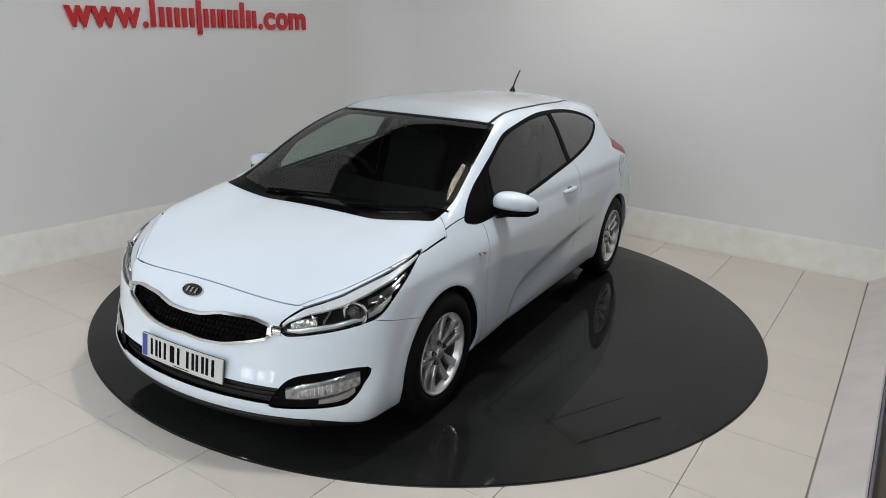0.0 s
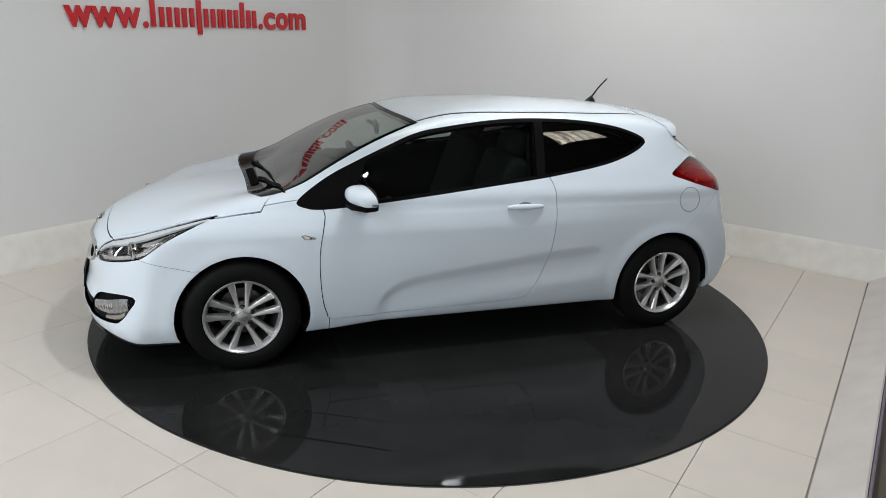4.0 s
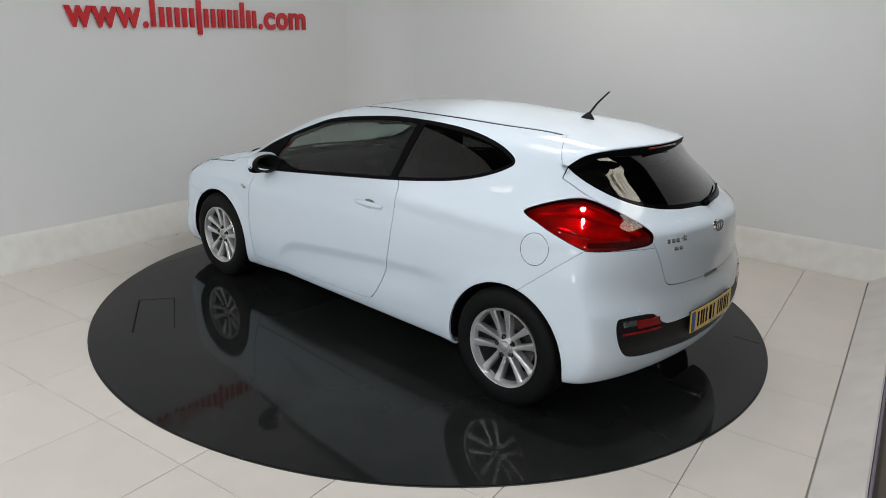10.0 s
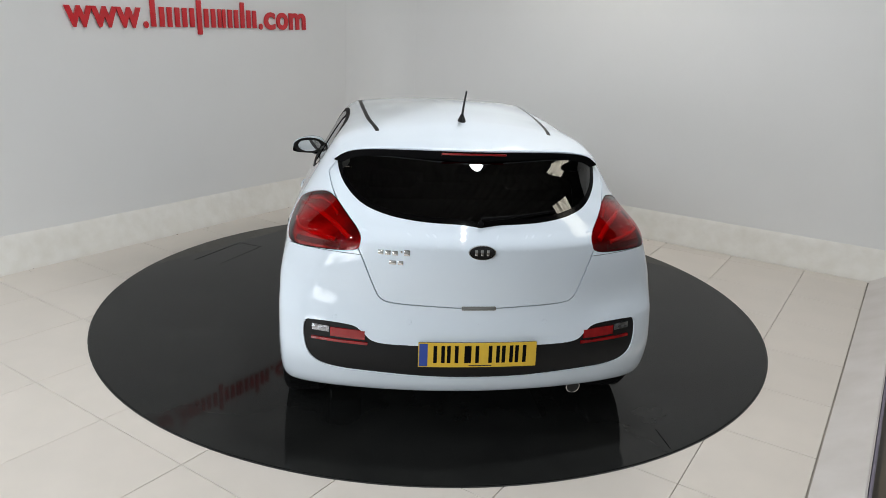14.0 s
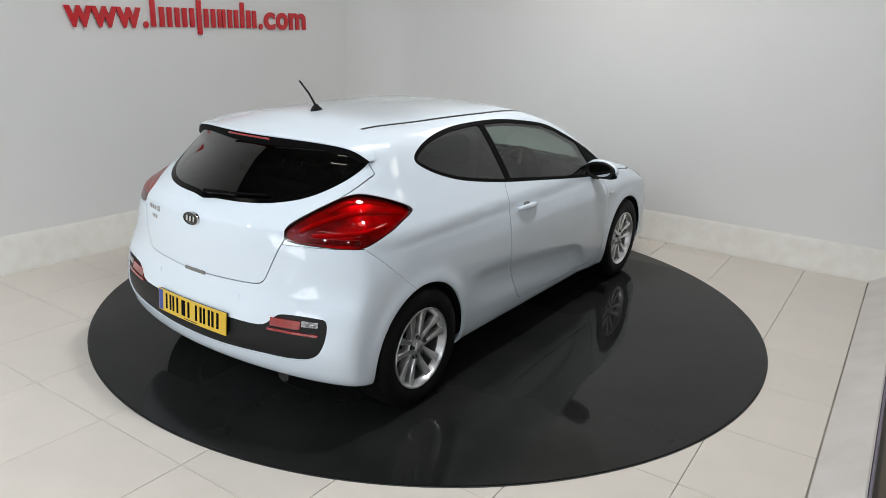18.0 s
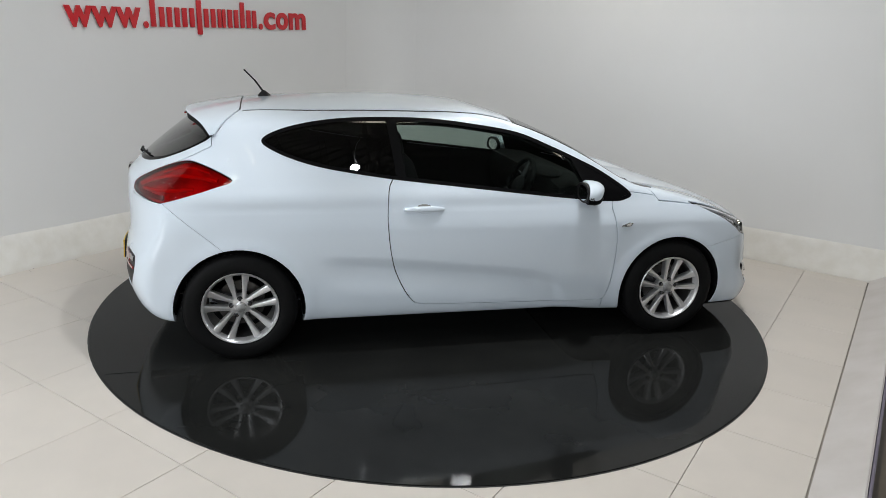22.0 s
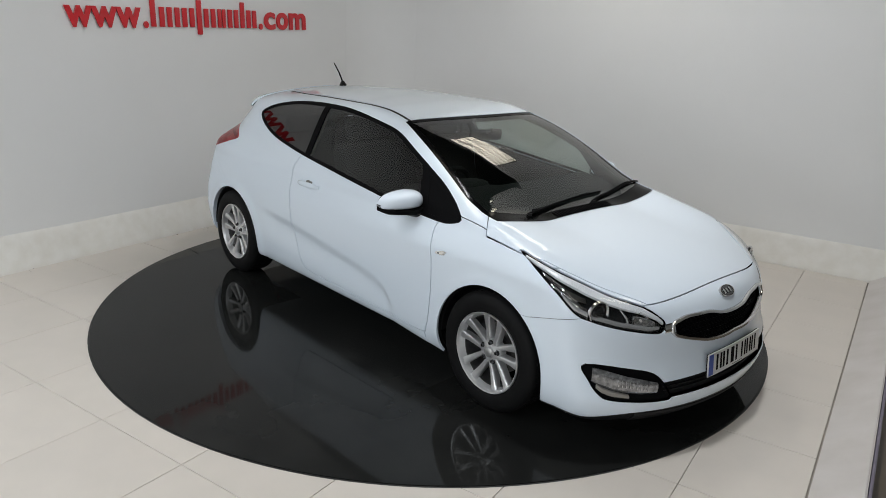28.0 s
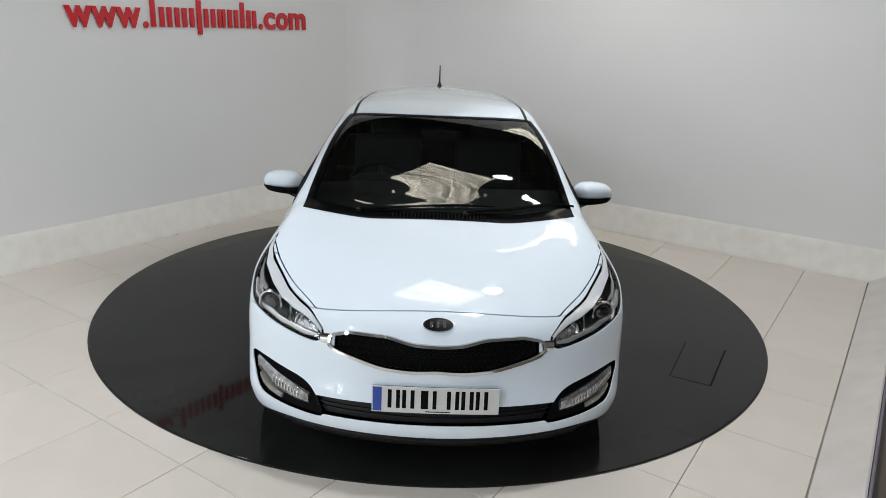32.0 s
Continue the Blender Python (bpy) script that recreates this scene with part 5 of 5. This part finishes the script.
# rear wiper
wip = new("rear_wiper")
wip.parent = car
p0, n0 = skin_end(0.0, 1.045, -1)
wip = promote(wip, part("wiper_pivot", lathe([(0.0, 0.022), (0.011, 0.020), (0.014, 0.0), (0.0, 0.0)], 20, seat_on(p0, n0)), M_MATT, wip))
pts = []
for u in np.linspace(0, 1, 8):
    p, n = skin_end(-0.34 * u, 1.055 + 0.025 * u, -1)
    pts.append(p + n * (0.020 - 0.01 * u))
part("wiper_arm", tube(pts, [0.008] * 3 + [0.005] * 5, 8), M_MATT, wip)

# ---- windscreen wipers
for y_piv, y_end, x_end in ((-0.42, 0.16, 1.10), (0.14, 0.60, 1.08)):
    wip = new("windscreen_wiper")
    wip.parent = car
    p0, n0 = skin_top(1.16, y_piv)
    wip = promote(wip, part("wiper_pivot", lathe([(0.0, 0.016), (0.012, 0.014), (0.015, -0.01), (0.0, -0.01)], 20, seat_on(p0 - n0 * 0.004, n0, Vector((0, 1, 0)))), M_BLACK, wip))
    pts = []
    for u in np.linspace(0, 1, 10):
        p, n = skin_top(1.16 + (x_end - 1.16) * u ** 0.7, y_piv + (y_end - y_piv) * u)
        pts.append(p + n * 0.007)
    part("wiper_arm", tube(pts, [0.008] * 4 + [0.005] * 6, 8), M_MATT, wip)
    pts = []
    for u in np.linspace(-0.12, 1.12, 14):
        p, n = skin_top(1.13 + (x_end - 1.13) * u if u > 0 else 1.13, y_piv + 0.12 + (y_end - y_piv - 0.05) * u)
        pts.append(p + n * 0.004)
    part("wiper_blade", tube(pts, 0.006, 6), M_MATT, wip)
bm = bmesh.new()
for k in range(26):
    y = -0.24 + 0.0192 * k
    p, n = skin_top(1.195, y)
    box(bm, (0.006, 0.05, 0.006), seat_on(p - n * 0.001, n, Vector((1, 0, 0))))
part("cowl_vent", bm, M_MATT, car, "black cowl vent slots")

# ---- aerial
p, n = skin_top(-1.165, 0.0)
aerial = new("aerial")
aerial.parent = car
aerial["label"] = "short black roof aerial raked back"
bm = bmesh.new()
rings = []
for z, l, w in ((-0.004, 0.046, 0.022), (0.010, 0.036, 0.018), (0.024, 0.020, 0.012), (0.034, 0.009, 0.008)):
    rings.append([bm.verts.new((p.x + l * math.cos(2 * math.pi * k / 16) - 0.25 * z, w * math.sin(2 * math.pi * k / 16), p.z + z)) for k in range(16)])
for a, b in zip(rings, rings[1:]):
    for k in range(16):
        bm.faces.new((a[k], a[(k + 1) % 16], b[(k + 1) % 16], b[k]))
bm.faces.new(rings[-1])
aerial = promote(aerial, part("base", bm, M_BLACK, aerial))
part("whip", tube([(p.x - 0.008, 0, p.z + 0.025), (p.x - 0.055, 0, p.z + 0.09), (p.x - 0.122, 0, p.z + 0.158)], [0.0065, 0.0055, 0.0045], 10), M_BLACK, aerial)

# ---- handles, side lamps, fuel flap
for s, door in zip((1, -1), doors):
    hd = new("door_handle")
    hd.parent = car
    p, n = skin_point(-0.30, 0.856, s)
    m = seat_on(p, n)
    fwd = 1 if s < 0 else -1
    part("recess", ellipsoid((0.058, 0.026, 0.004), m @ Matrix.Translation((0.01 * fwd, 0.004, 0.0)), 24), M_PAINT, hd)
    bm = bmesh.new()
    rings = []
    for u in np.linspace(-1, 1, 15):
        w = 0.0165 * (1 - 0.45 * abs(u) ** 3)
        h = 0.010 + 0.020 * (1 - u * u) ** 0.6
        c = m @ Vector((u * 0.115, 0.004, 0))
        x, y, z = (m.to_3x3() @ Vector(q) for q in ((1, 0, 0), (0, 1, 0), (0, 0, 1)))
        rings.append([bm.verts.new(c + y * (w * math.cos(2 * math.pi * k / 12)) + z * (h - 0.008 + 0.009 * math.sin(2 * math.pi * k / 12))) for k in range(12)])
    for a, b in zip(rings, rings[1:]):
        for k in range(12):
            bm.faces.new((a[k], a[(k + 1) % 12], b[(k + 1) % 12], b[k]))
    bm.faces.new(rings[0][::-1])
    bm.faces.new(rings[-1])
    hd = promote(hd, part("grip", bm, M_PAINT, hd))
    hd["label"] = "white pull handle"
    # grey pad puts the shade of the hollow into colour
    part("grip_hollow", ellipsoid((0.040, 0.014, 0.0035), m @ Matrix.Translation((0, 0.020, 0.0015)), 20), M_LINING, hd, "grey pad painted as the shade in the hollow behind the grip")
    part("lock", lathe([(0.0, 0.003), (0.009, 0.002), (0.011, -0.002), (0.0, -0.002)], 20, m @ Matrix.Translation((-0.095 * fwd, 0.004, 0.013))), M_DARKMETAL, hd)
    ind = new("side_indicator")
    ind.parent = car
    p, n = skin_point(0.972, 0.746, s)
    m = seat_on(p, n) @ Matrix.Diagonal((0.8, 0.8, 1, 1))
    ind = promote(ind, part("frame", prism([(x * fwd * -1, y) for x, y in ((-0.048, 0.012), (-0.02, 0.016), (0.045, -0.004), (0.050, -0.013), (0.0, -0.017), (-0.03, -0.012))], -0.004, 0.004, m), M_CHROME, ind))
    part("lens", prism([(x * fwd * -1, y) for x, y in ((-0.038, 0.008), (-0.02, 0.011), (0.012, -0.002), (0.004, -0.012), (-0.02, -0.010))], 0.0, 0.0065, m), M_AMBER, ind, "pale amber repeater lens")
    part("gap", prism([(x * fwd * -1, y) for x, y in ((0.016, -0.002), (0.026, -0.004), (0.018, -0.012), (0.008, -0.011))], 0.0, 0.0068, m), M_DARKMETAL, ind)
    # stone guard strip and sill line
ring = []
for k in range(49):
    p, n = skin_point(-1.458 + 0.0765 * math.cos(2 * math.pi * k / 48), 0.866 + 0.0765 * math.sin(2 * math.pi * k / 48), 1)
    ring.append(p - n * 0.0006)
part("fuel_flap_joint", tube(ring, 0.0018, 6), M_DARKMETAL, car, "round fuel flap joint")


# ---- mirrors
for s in (1, -1):
    mir = new("door_mirror")
    mir.parent = car
    mir["label"] = "white-capped door mirror on a black foot"
    c = Vector((0.690, 0.907 * s, 0.957))
    bm = bmesh.new()
    grid = []
    n_u, n_v = 26, 24
    for i in range(n_u + 1):
        u = i / n_u                       # inner to outer end
        y = -0.122 + 0.240 * u
        hi = float(spline([(0, 0.012), (0.06, 0.038), (0.2, 0.060), (0.42, 0.066), (0.65, 0.060), (0.85, 0.046), (0.95, 0.030), (1, 0.008)], u))
        lo = float(spline([(0, -0.012), (0.06, -0.026), (0.2, -0.032), (0.5, -0.034), (0.8, -0.034), (0.93, -0.032), (1, -0.022)], u))
        deep = float(spline([(0, 0.018), (0.1, 0.058), (0.3, 0.090), (0.5, 0.096), (0.75, 0.080), (0.92, 0.058), (1, 0.028)], u))
        sweep = -0.040 * u ** 1.6
        ring = []
        for k in range(n_v):
            t = 2 * math.pi * k / n_v
            cz, sx = math.sin(t), math.cos(t)
            cz = math.copysign(abs(cz) ** 0.8, cz)
            z = (hi + lo) / 2 + (hi - lo) / 2 * cz
            x = sweep + (deep * sx ** 0.75 if sx > 0 else -0.022 * abs(sx) ** 0.6)
            ring.append(bm.verts.new((c.x + x, c.y + y * s, c.z + z)))
        grid.append(ring)
    for a, b in zip(grid, grid[1:]):
        for k in range(n_v):
            bm.faces.new((a[k], a[(k + 1) % n_v], b[(k + 1) % n_v], b[k]))
    bm.faces.new(grid[0][::-1])
    bm.faces.new(grid[-1])
    mir = promote(mir, part("cap", bm, M_PAINT, mir))
    bm = bmesh.new()
    rings = []
    for u in np.linspace(0, 1, 16):
        y = -0.125 + 0.243 * u
        deep = float(spline([(0, 0.03), (0.1, 0.060), (0.3, 0.088), (0.5, 0.094), (0.75, 0.078), (0.92, 0.046), (1, 0.012)], u))
        drop = float(spline([(0, 0.040), (0.3, 0.036), (0.6, 0.030), (0.85, 0.024), (1, 0.008)], u))
        rise = 0.022 * smooth(0.75, 1.0, u)
        prof = [(-0.024, -0.030 + rise), (-0.022, -0.034 - drop * 0.8), (deep * 0.4, -0.034 - drop), (deep * 0.85, -0.034 - drop * 0.7), (deep * 1.04, -0.031), (deep * 0.9, -0.028 + rise)]
        rings.append([bm.verts.new((c.x - 0.040 * u ** 1.6 + dx, c.y + y * s, c.z + dz)) for dx, dz in prof])
    for a, b in zip(rings, rings[1:]):
        for k in range(6):
            bm.faces.new((a[k], a[(k + 1) % 6], b[(k + 1) % 6], b[k]))
    bm.faces.new(rings[0][::-1])
    bm.faces.new(rings[-1])
    part("lower_shell", bm, M_MATT, mir, "black lower shell")
    part("foot", tube([(c.x + 0.06, 0.775 * s, c.z - 0.066), (c.x + 0.03, 0.82 * s, c.z - 0.063), (c.x + 0.005, 0.87 * s, c.z - 0.052)], [0.034, 0.027, 0.024], 14), M_GLOSS, mir, "black mirror foot")
    back = Matrix.Translation((c.x - 0.044, c.y - 0.004 * s, c.z)) @ pose(0, 0, 0, 0, -90, 6 * s)
    part("bezel", lathe([(0.0, 0.0), (0.8, 0.004), (0.92, 0.010), (1.0, 0.004), (0.96, -0.03), (0.0, -0.03)], 36, back @ Matrix.Diagonal((0.058, 0.119, 1, 1))), M_BLACK, mir, "black rear bezel")
    part("mirror_glass", lathe([(0.0, 0.0055), (0.82, 0.0055), (0.82, 0.003), (0.0, 0.003)], 36, back @ pose(0, 0, 0, 0, 3, 0) @ Matrix.Diagonal((0.054, 0.102, 1, 1))), M_MIRROR, mir, "mirror glass")
    part("repeater", tube([(c.x + 0.052, c.y + 0.02 * s, c.z - 0.018), (c.x + 0.02, c.y + 0.075 * s, c.z - 0.014), (c.x - 0.03, c.y + 0.100 * s, c.z - 0.010)], [0.003, 0.004, 0.003], 6), M_WHITELENS, mir, "slim repeater strip")


# ---- cabin
def cabin_part(name, bm, mat, parent, label=""):
    return part(name, bm, mat, parent, label)


dash = new("dashboard")
dash.parent = car
dash["label"] = "charcoal dashboard with centre screen"
bm = bmesh.new()
rings = []
for y in np.linspace(-0.70, 0.70, 25):
    hood = 0.035 * math.exp(-((y + 0.36) / 0.17) ** 2)
    prof = [(0.99, 0.70), (1.0, 0.885), (0.86, 0.935 + 0.3 * hood), (0.68, 0.955 + hood), (0.60, 0.935 + hood), (0.575, 0.86), (0.60, 0.70), (0.72, 0.55)]
    rings.append([bm.verts.new((x - 0.10 * abs(y) ** 3 * 0.6, y, z)) for x, z in prof])
for a, b in zip(rings, rings[1:]):
    for k in range(8):
        bm.faces.new((a[k], a[(k + 1) % 8], b[(k + 1) % 8], b[k]))
bm.faces.new(rings[0][::-1])
bm.faces.new(rings[-1])
dash = promote(dash, cabin_part("dash_top", bm, M_CABIN, dash))
cabin_part("centre_screen", block((0.02, 0.19, 0.11), Matrix.Translation((0.575, 0.0, 0.85)) @ pose(0, 0, 0, 0, 12, 0), 0.006), M_GLOSS, dash)
cabin_part("instrument_hood", ellipsoid((0.09, 0.16, 0.035), Matrix.Translation((0.62, -0.36, 0.975)), 20), M_CABIN, dash)
cabin_part("console", block((0.85, 0.20, 0.28), Matrix.Translation((0.22, 0.0, 0.46)), 0.04), M_CABIN, dash)
cabin_part("gear_lever", tube([(0.34, 0.0, 0.6), (0.31, 0.0, 0.70), (0.30, 0.0, 0.74)], [0.01, 0.01, 0.022], 10), M_DARKMETAL, dash)

wheel_r = new("steering_wheel")
wheel_r.parent = car
wheel_r["label"] = "black three-spoke steering wheel"
m = Matrix.Translation((0.43, -0.36, 0.885)) @ pose(0, 0, 0, 0, -66, 0)
pts = [m @ Vector((0.185 * math.cos(a), 0.185 * math.sin(a), 0)) for a in np.linspace(0, 2 * math.pi, 41)]
wheel_r = promote(wheel_r, cabin_part("wheel_rim", tube(pts, 0.016, 8), M_CABIN, wheel_r))
cabin_part("wheel_boss", ellipsoid((0.07, 0.075, 0.03), m, 20), M_CABIN, wheel_r)
for a in (0, 140, 220):
    d = m @ Vector((0.18 * math.cos(radians(a)), 0.18 * math.sin(radians(a)), 0))
    cabin_part("wheel_spoke", tube([m.translation, d], 0.014, 8), M_DARKMETAL, wheel_r)


def pad(size, m, bevel):
    return block(size, m, bevel, 4)


for y in (0.36, -0.36):
    seat = new("front_seat")
    seat.parent = car
    seat["label"] = "dark cloth front seat with headrest"
    seat = promote(seat, cabin_part("cushion", pad((0.52, 0.50, 0.16), Matrix.Translation((0.02, y, 0.50)) @ pose(0, 0, 0, 0, -7, 0), 0.06), M_SEAT, seat))
    cabin_part("backrest", pad((0.16, 0.48, 0.62), Matrix.Translation((-0.30, y, 0.80)) @ pose(0, 0, 0, 0, -19, 0), 0.06), M_SEAT, seat)
    cabin_part("headrest", pad((0.11, 0.27, 0.17), Matrix.Translation((-0.415, y, 1.165)) @ pose(0, 0, 0, 0, -14, 0), 0.05), M_SEAT, seat)
    for q in (0.06, -0.06):
        cabin_part("headrest_post", tube([(-0.385, y + q, 1.03), (-0.41, y + q, 1.13)], 0.007, 8), M_CHROME, seat)
rear_seat = new("rear_bench")
rear_seat.parent = car
rear_seat["label"] = "dark cloth rear bench"
rear_seat = promote(rear_seat, cabin_part("cushion", pad((0.48, 1.24, 0.16), Matrix.Translation((-0.78, 0, 0.52)), 0.06), M_SEAT, rear_seat))
cabin_part("backrest", pad((0.16, 1.24, 0.56), Matrix.Translation((-1.08, 0, 0.79)) @ pose(0, 0, 0, 0, -20, 0), 0.06), M_SEAT, rear_seat)
for y in (0.36, -0.36):
    cabin_part("headrest", pad((0.09, 0.26, 0.13), Matrix.Translation((-1.19, y, 1.11)), 0.04), M_SEAT, rear_seat)
cabin_part("parcel_shelf", block((0.52, 1.10, 0.03), Matrix.Translation((-1.45, 0, 0.98)), 0.01), M_CABIN, car)
cabin_part("headlining", block((1.3, 0.86, 0.02), Matrix.Translation((-0.52, 0, 1.345)), 0.008), M_LINING, car, "grey headlining")
cabin_part("cabin_floor", block((2.4, 1.36, 0.06), Matrix.Translation((-0.3, 0, 0.34))), M_CABIN, car)
mirror_in = new("rear_view_mirror")
mirror_in.parent = car
mirror_in = promote(mirror_in, cabin_part("mirror_body", block((0.03, 0.24, 0.07), Matrix.Translation((0.40, 0.0, 1.215)) @ pose(0, 0, 0, 0, 8, -12), 0.02, 3), M_CABIN, mirror_in))
cabin_part("mirror_stem", tube([(0.46, 0, 1.255), (0.38, 0, 1.22)], 0.012, 8), M_CABIN, mirror_in)
for y in (0.58, -0.58):
    cabin_part("seat_belt", tube([(-0.42, y, 1.25), (-0.44, y * 1.02, 0.9), (-0.40, y * 1.04, 0.55)], 0.012, 6), M_CABIN, car)


# ---------------------------------------------------------------- sign letters on the wall
def letter_mesh(text, height):
    data = bpy.data.curves.new("letter", "FONT")
    data.body, data.size, data.extrude, data.bevel_depth, data.offset = text, height, 0.006, 0.001, 0.0075
    ob = bpy.data.objects.new("letter", data)
    scene.collection.objects.link(ob)
    mesh = bpy.data.meshes.new_from_object(ob.evaluated_get(bpy.context.evaluated_depsgraph_get()))
    bpy.data.objects.remove(ob)
    return mesh


sign = new("wall_sign")
sign.matrix_world = ROOM @ Matrix.Translation((LEFT + 0.014, 1.375, 1.752)) @ pose(0, 0, 0, 90, 0, 90) @ pose(0, 0, 0, 0, 0, 0.8)
tagged(sign, "red raised wall sign with letters and plain bars", "sign")
X_HIGH = 0.158
u = 0.0


def put_letter(text, u, wide):
    mesh = letter_mesh(text, 0.305)
    xs = [v.co.x for v in mesh.vertices]
    k = wide / (max(xs) - min(xs))
    low = min(xs)
    for v in mesh.vertices:
        v.co.x = (v.co.x - low) * k
    ob = link("letter", mesh, M_RED, sign)
    ob.location = (u, 0, 0)


# the text reads along +b of the room, growing smaller towards the corner only by distance
for w in range(3):
    put_letter("w", u, 0.218)
    u += 0.205
u += 0.032
put_letter(".", u, 0.042)
u += 0.068
# the name stands as plain upright bars of the letters' sizes: width, low and high end of each stroke pair
for wide, low, first, second in ((0.130, 0.0, 0.225, X_HIGH), (0.122, 0.0, X_HIGH, X_HIGH), (0.122, 0.0, X_HIGH, X_HIGH), (0.050, -0.060, 0.225, 0), (0.122, 0.0, X_HIGH, X_HIGH),
                                 (0.085, 0.0, X_HIGH, X_HIGH), (0.118, 0.0, X_HIGH, X_HIGH), (0.047, 0.0, 0.225, 0), (0.116, 0.0, X_HIGH, X_HIGH)):
    thick = min(0.047, wide * 0.44) if second else wide
    for off, high in ((0.0, first), (wide - thick, second)):
        if high:
            ob = part("bar", block((thick, high - low, 0.013), Matrix.Translation((off + thick / 2, (high + low) / 2, 0)), 0.004), M_RED, sign)
            ob.location = (u, 0, 0)
    u += wide + 0.026
u += 0.006
put_letter(".", u, 0.042)
u += 0.066
for c, w in (("c", 0.138), ("o", 0.15), ("m", 0.225)):
    put_letter(c, u, w)
    u += w + 0.018

# small dark fitting high in the corner
box_ob = part("cable_duct", block((0.05, 0.22, 0.06), None, 0.01), M_BLACK)
box_ob.matrix_world = ROOM @ Matrix.Translation((LEFT + 0.025, 4.72, 2.165))
tagged(box_ob, "short dark cable duct fixed high on the wall", "duct")

# crumbs of paint and dirt along the foot of the plinths
random.seed(11)
bm = bmesh.new()
for k in range(26):
    size = random.uniform(0.004, 0.014)
    if k < 17:
        a, b = LEFT + 0.095 + abs(random.gauss(0, 0.02)), random.uniform(0.6, BACK - 0.5)
    else:
        a, b = random.uniform(-1.6, KERB - 0.1), BACK - 0.095 - abs(random.gauss(0, 0.02))
    box(bm, (size, size * random.uniform(0.4, 0.9), size * 0.35), Matrix.Translation((a, b, size * 0.17)) @ Matrix.Rotation(random.uniform(0, 3), 4, "Z"))
ob = part("paint_crumbs", bm, material("grey_brown_crumb", (0.36, 0.32, 0.27), 0.9, noise_scale=90, amount=0.5), flat=True)
ob.matrix_world = ROOM
tagged(ob, "loose crumbs of paint and dirt along the plinth", "dirt", kind="stuff")

# ---------------------------------------------------------------- marks on the turntable
def disc_mark(points, width, name):
    bm = bmesh.new()
    for (x0, y0), (x1, y1) in zip(points, points[1:]):
        d = Vector((x1 - x0, y1 - y0, 0)).normalized()
        n = Vector((-d.y, d.x, 0)) * width / 2
        vs = [bm.verts.new(Vector((x, y, 0.0006)) + q) for x, y, q in ((x0, y0, -n), (x1, y1, -n), (x1, y1, n), (x0, y0, n))]
        bm.faces.new(vs)
    return part(name, bm, M_MATT, turntable, flat=True)


hatch = [(1.15, 1.367), (0.68, 1.62), (0.784, 1.833), (1.261, 1.56)]
disc_mark([hatch[2], hatch[3]], 0.009, "hatch_joint")
disc_mark([hatch[3], hatch[0]], 0.006, "hatch_joint")
disc_mark([hatch[0], hatch[1]], 0.004, "hatch_joint")
disc_mark([(-1.83, -0.935), (-2.0, -0.938)], 0.005, "scratch")

# ---------------------------------------------------------------- floor tiles
def tile_mesh(w, d):
    bm = block((w, d, 0.012), None, 0.0012, 1)
    mesh = bpy.data.meshes.new("tile")
    bm.to_mesh(mesh)
    bm.free()
    mesh.materials.append(M_TILE)
    return mesh


TILES = {}
hub_a, hub_b = (ROOM.inverted() @ Vector((0, 0, 0)))[:2]
GAP = 0.0030
for i in range(-4, 5):
    for j in range(-8, 9):
        a0, a1 = max(i * TILE, LEFT), min((i + 1) * TILE, KERB + 0.004)
        b0, b1 = max(j * TILE, -4.6), min((j + 1) * TILE, BACK)
        if a1 - a0 < 0.03 or b1 - b0 < 0.03:
            continue
        far = max(math.hypot(a - hub_a, b - hub_b) for a in (a0, a1) for b in (b0, b1))
        if far < RADIUS - 0.05:
            continue
        key = (round(a1 - a0, 3), round(b1 - b0, 3))
        if key not in TILES:
            TILES[key] = tile_mesh(key[0] - GAP, key[1] - GAP)
        ob = new("tile", TILES[key])
        ob.parent = floor
        ob.location = ((a0 + a1) / 2, (b0 + b1) / 2, -0.0115 + 0.0004 * noise.noise((i * 3.7, j * 2.3, 1.0)))


# ---------------------------------------------------------------- the turning
TURNED = [(0.0, -120.33), (3.5, -156.28), (5.5, -176.3), (8.0, -201.44), (11.0, -232.46), (14.5, -269.03), (16.5, -290.03), (19.0, -315.87),
          (22.0, -346.82), (25.5, -382.0), (27.5, -402.55), (30.0, -428.55), (32.0, -449.35)]


def motions():
    """Turntable and car go round together, once in about 35 seconds."""
    for thing, dx, dy in ((turntable, 0.0, 0.0), (car, 0.0354, 0.0060)):
        rows = []
        for k in range(33):
            turn = float(spline([(t, a) for t, a in TURNED], float(k)))
            rows.append((float(k), pose(0, 0, 0, 0, 0, turn) @ Matrix.Translation((dx, dy, 0.0))))
        walk(thing, rows)


motions()
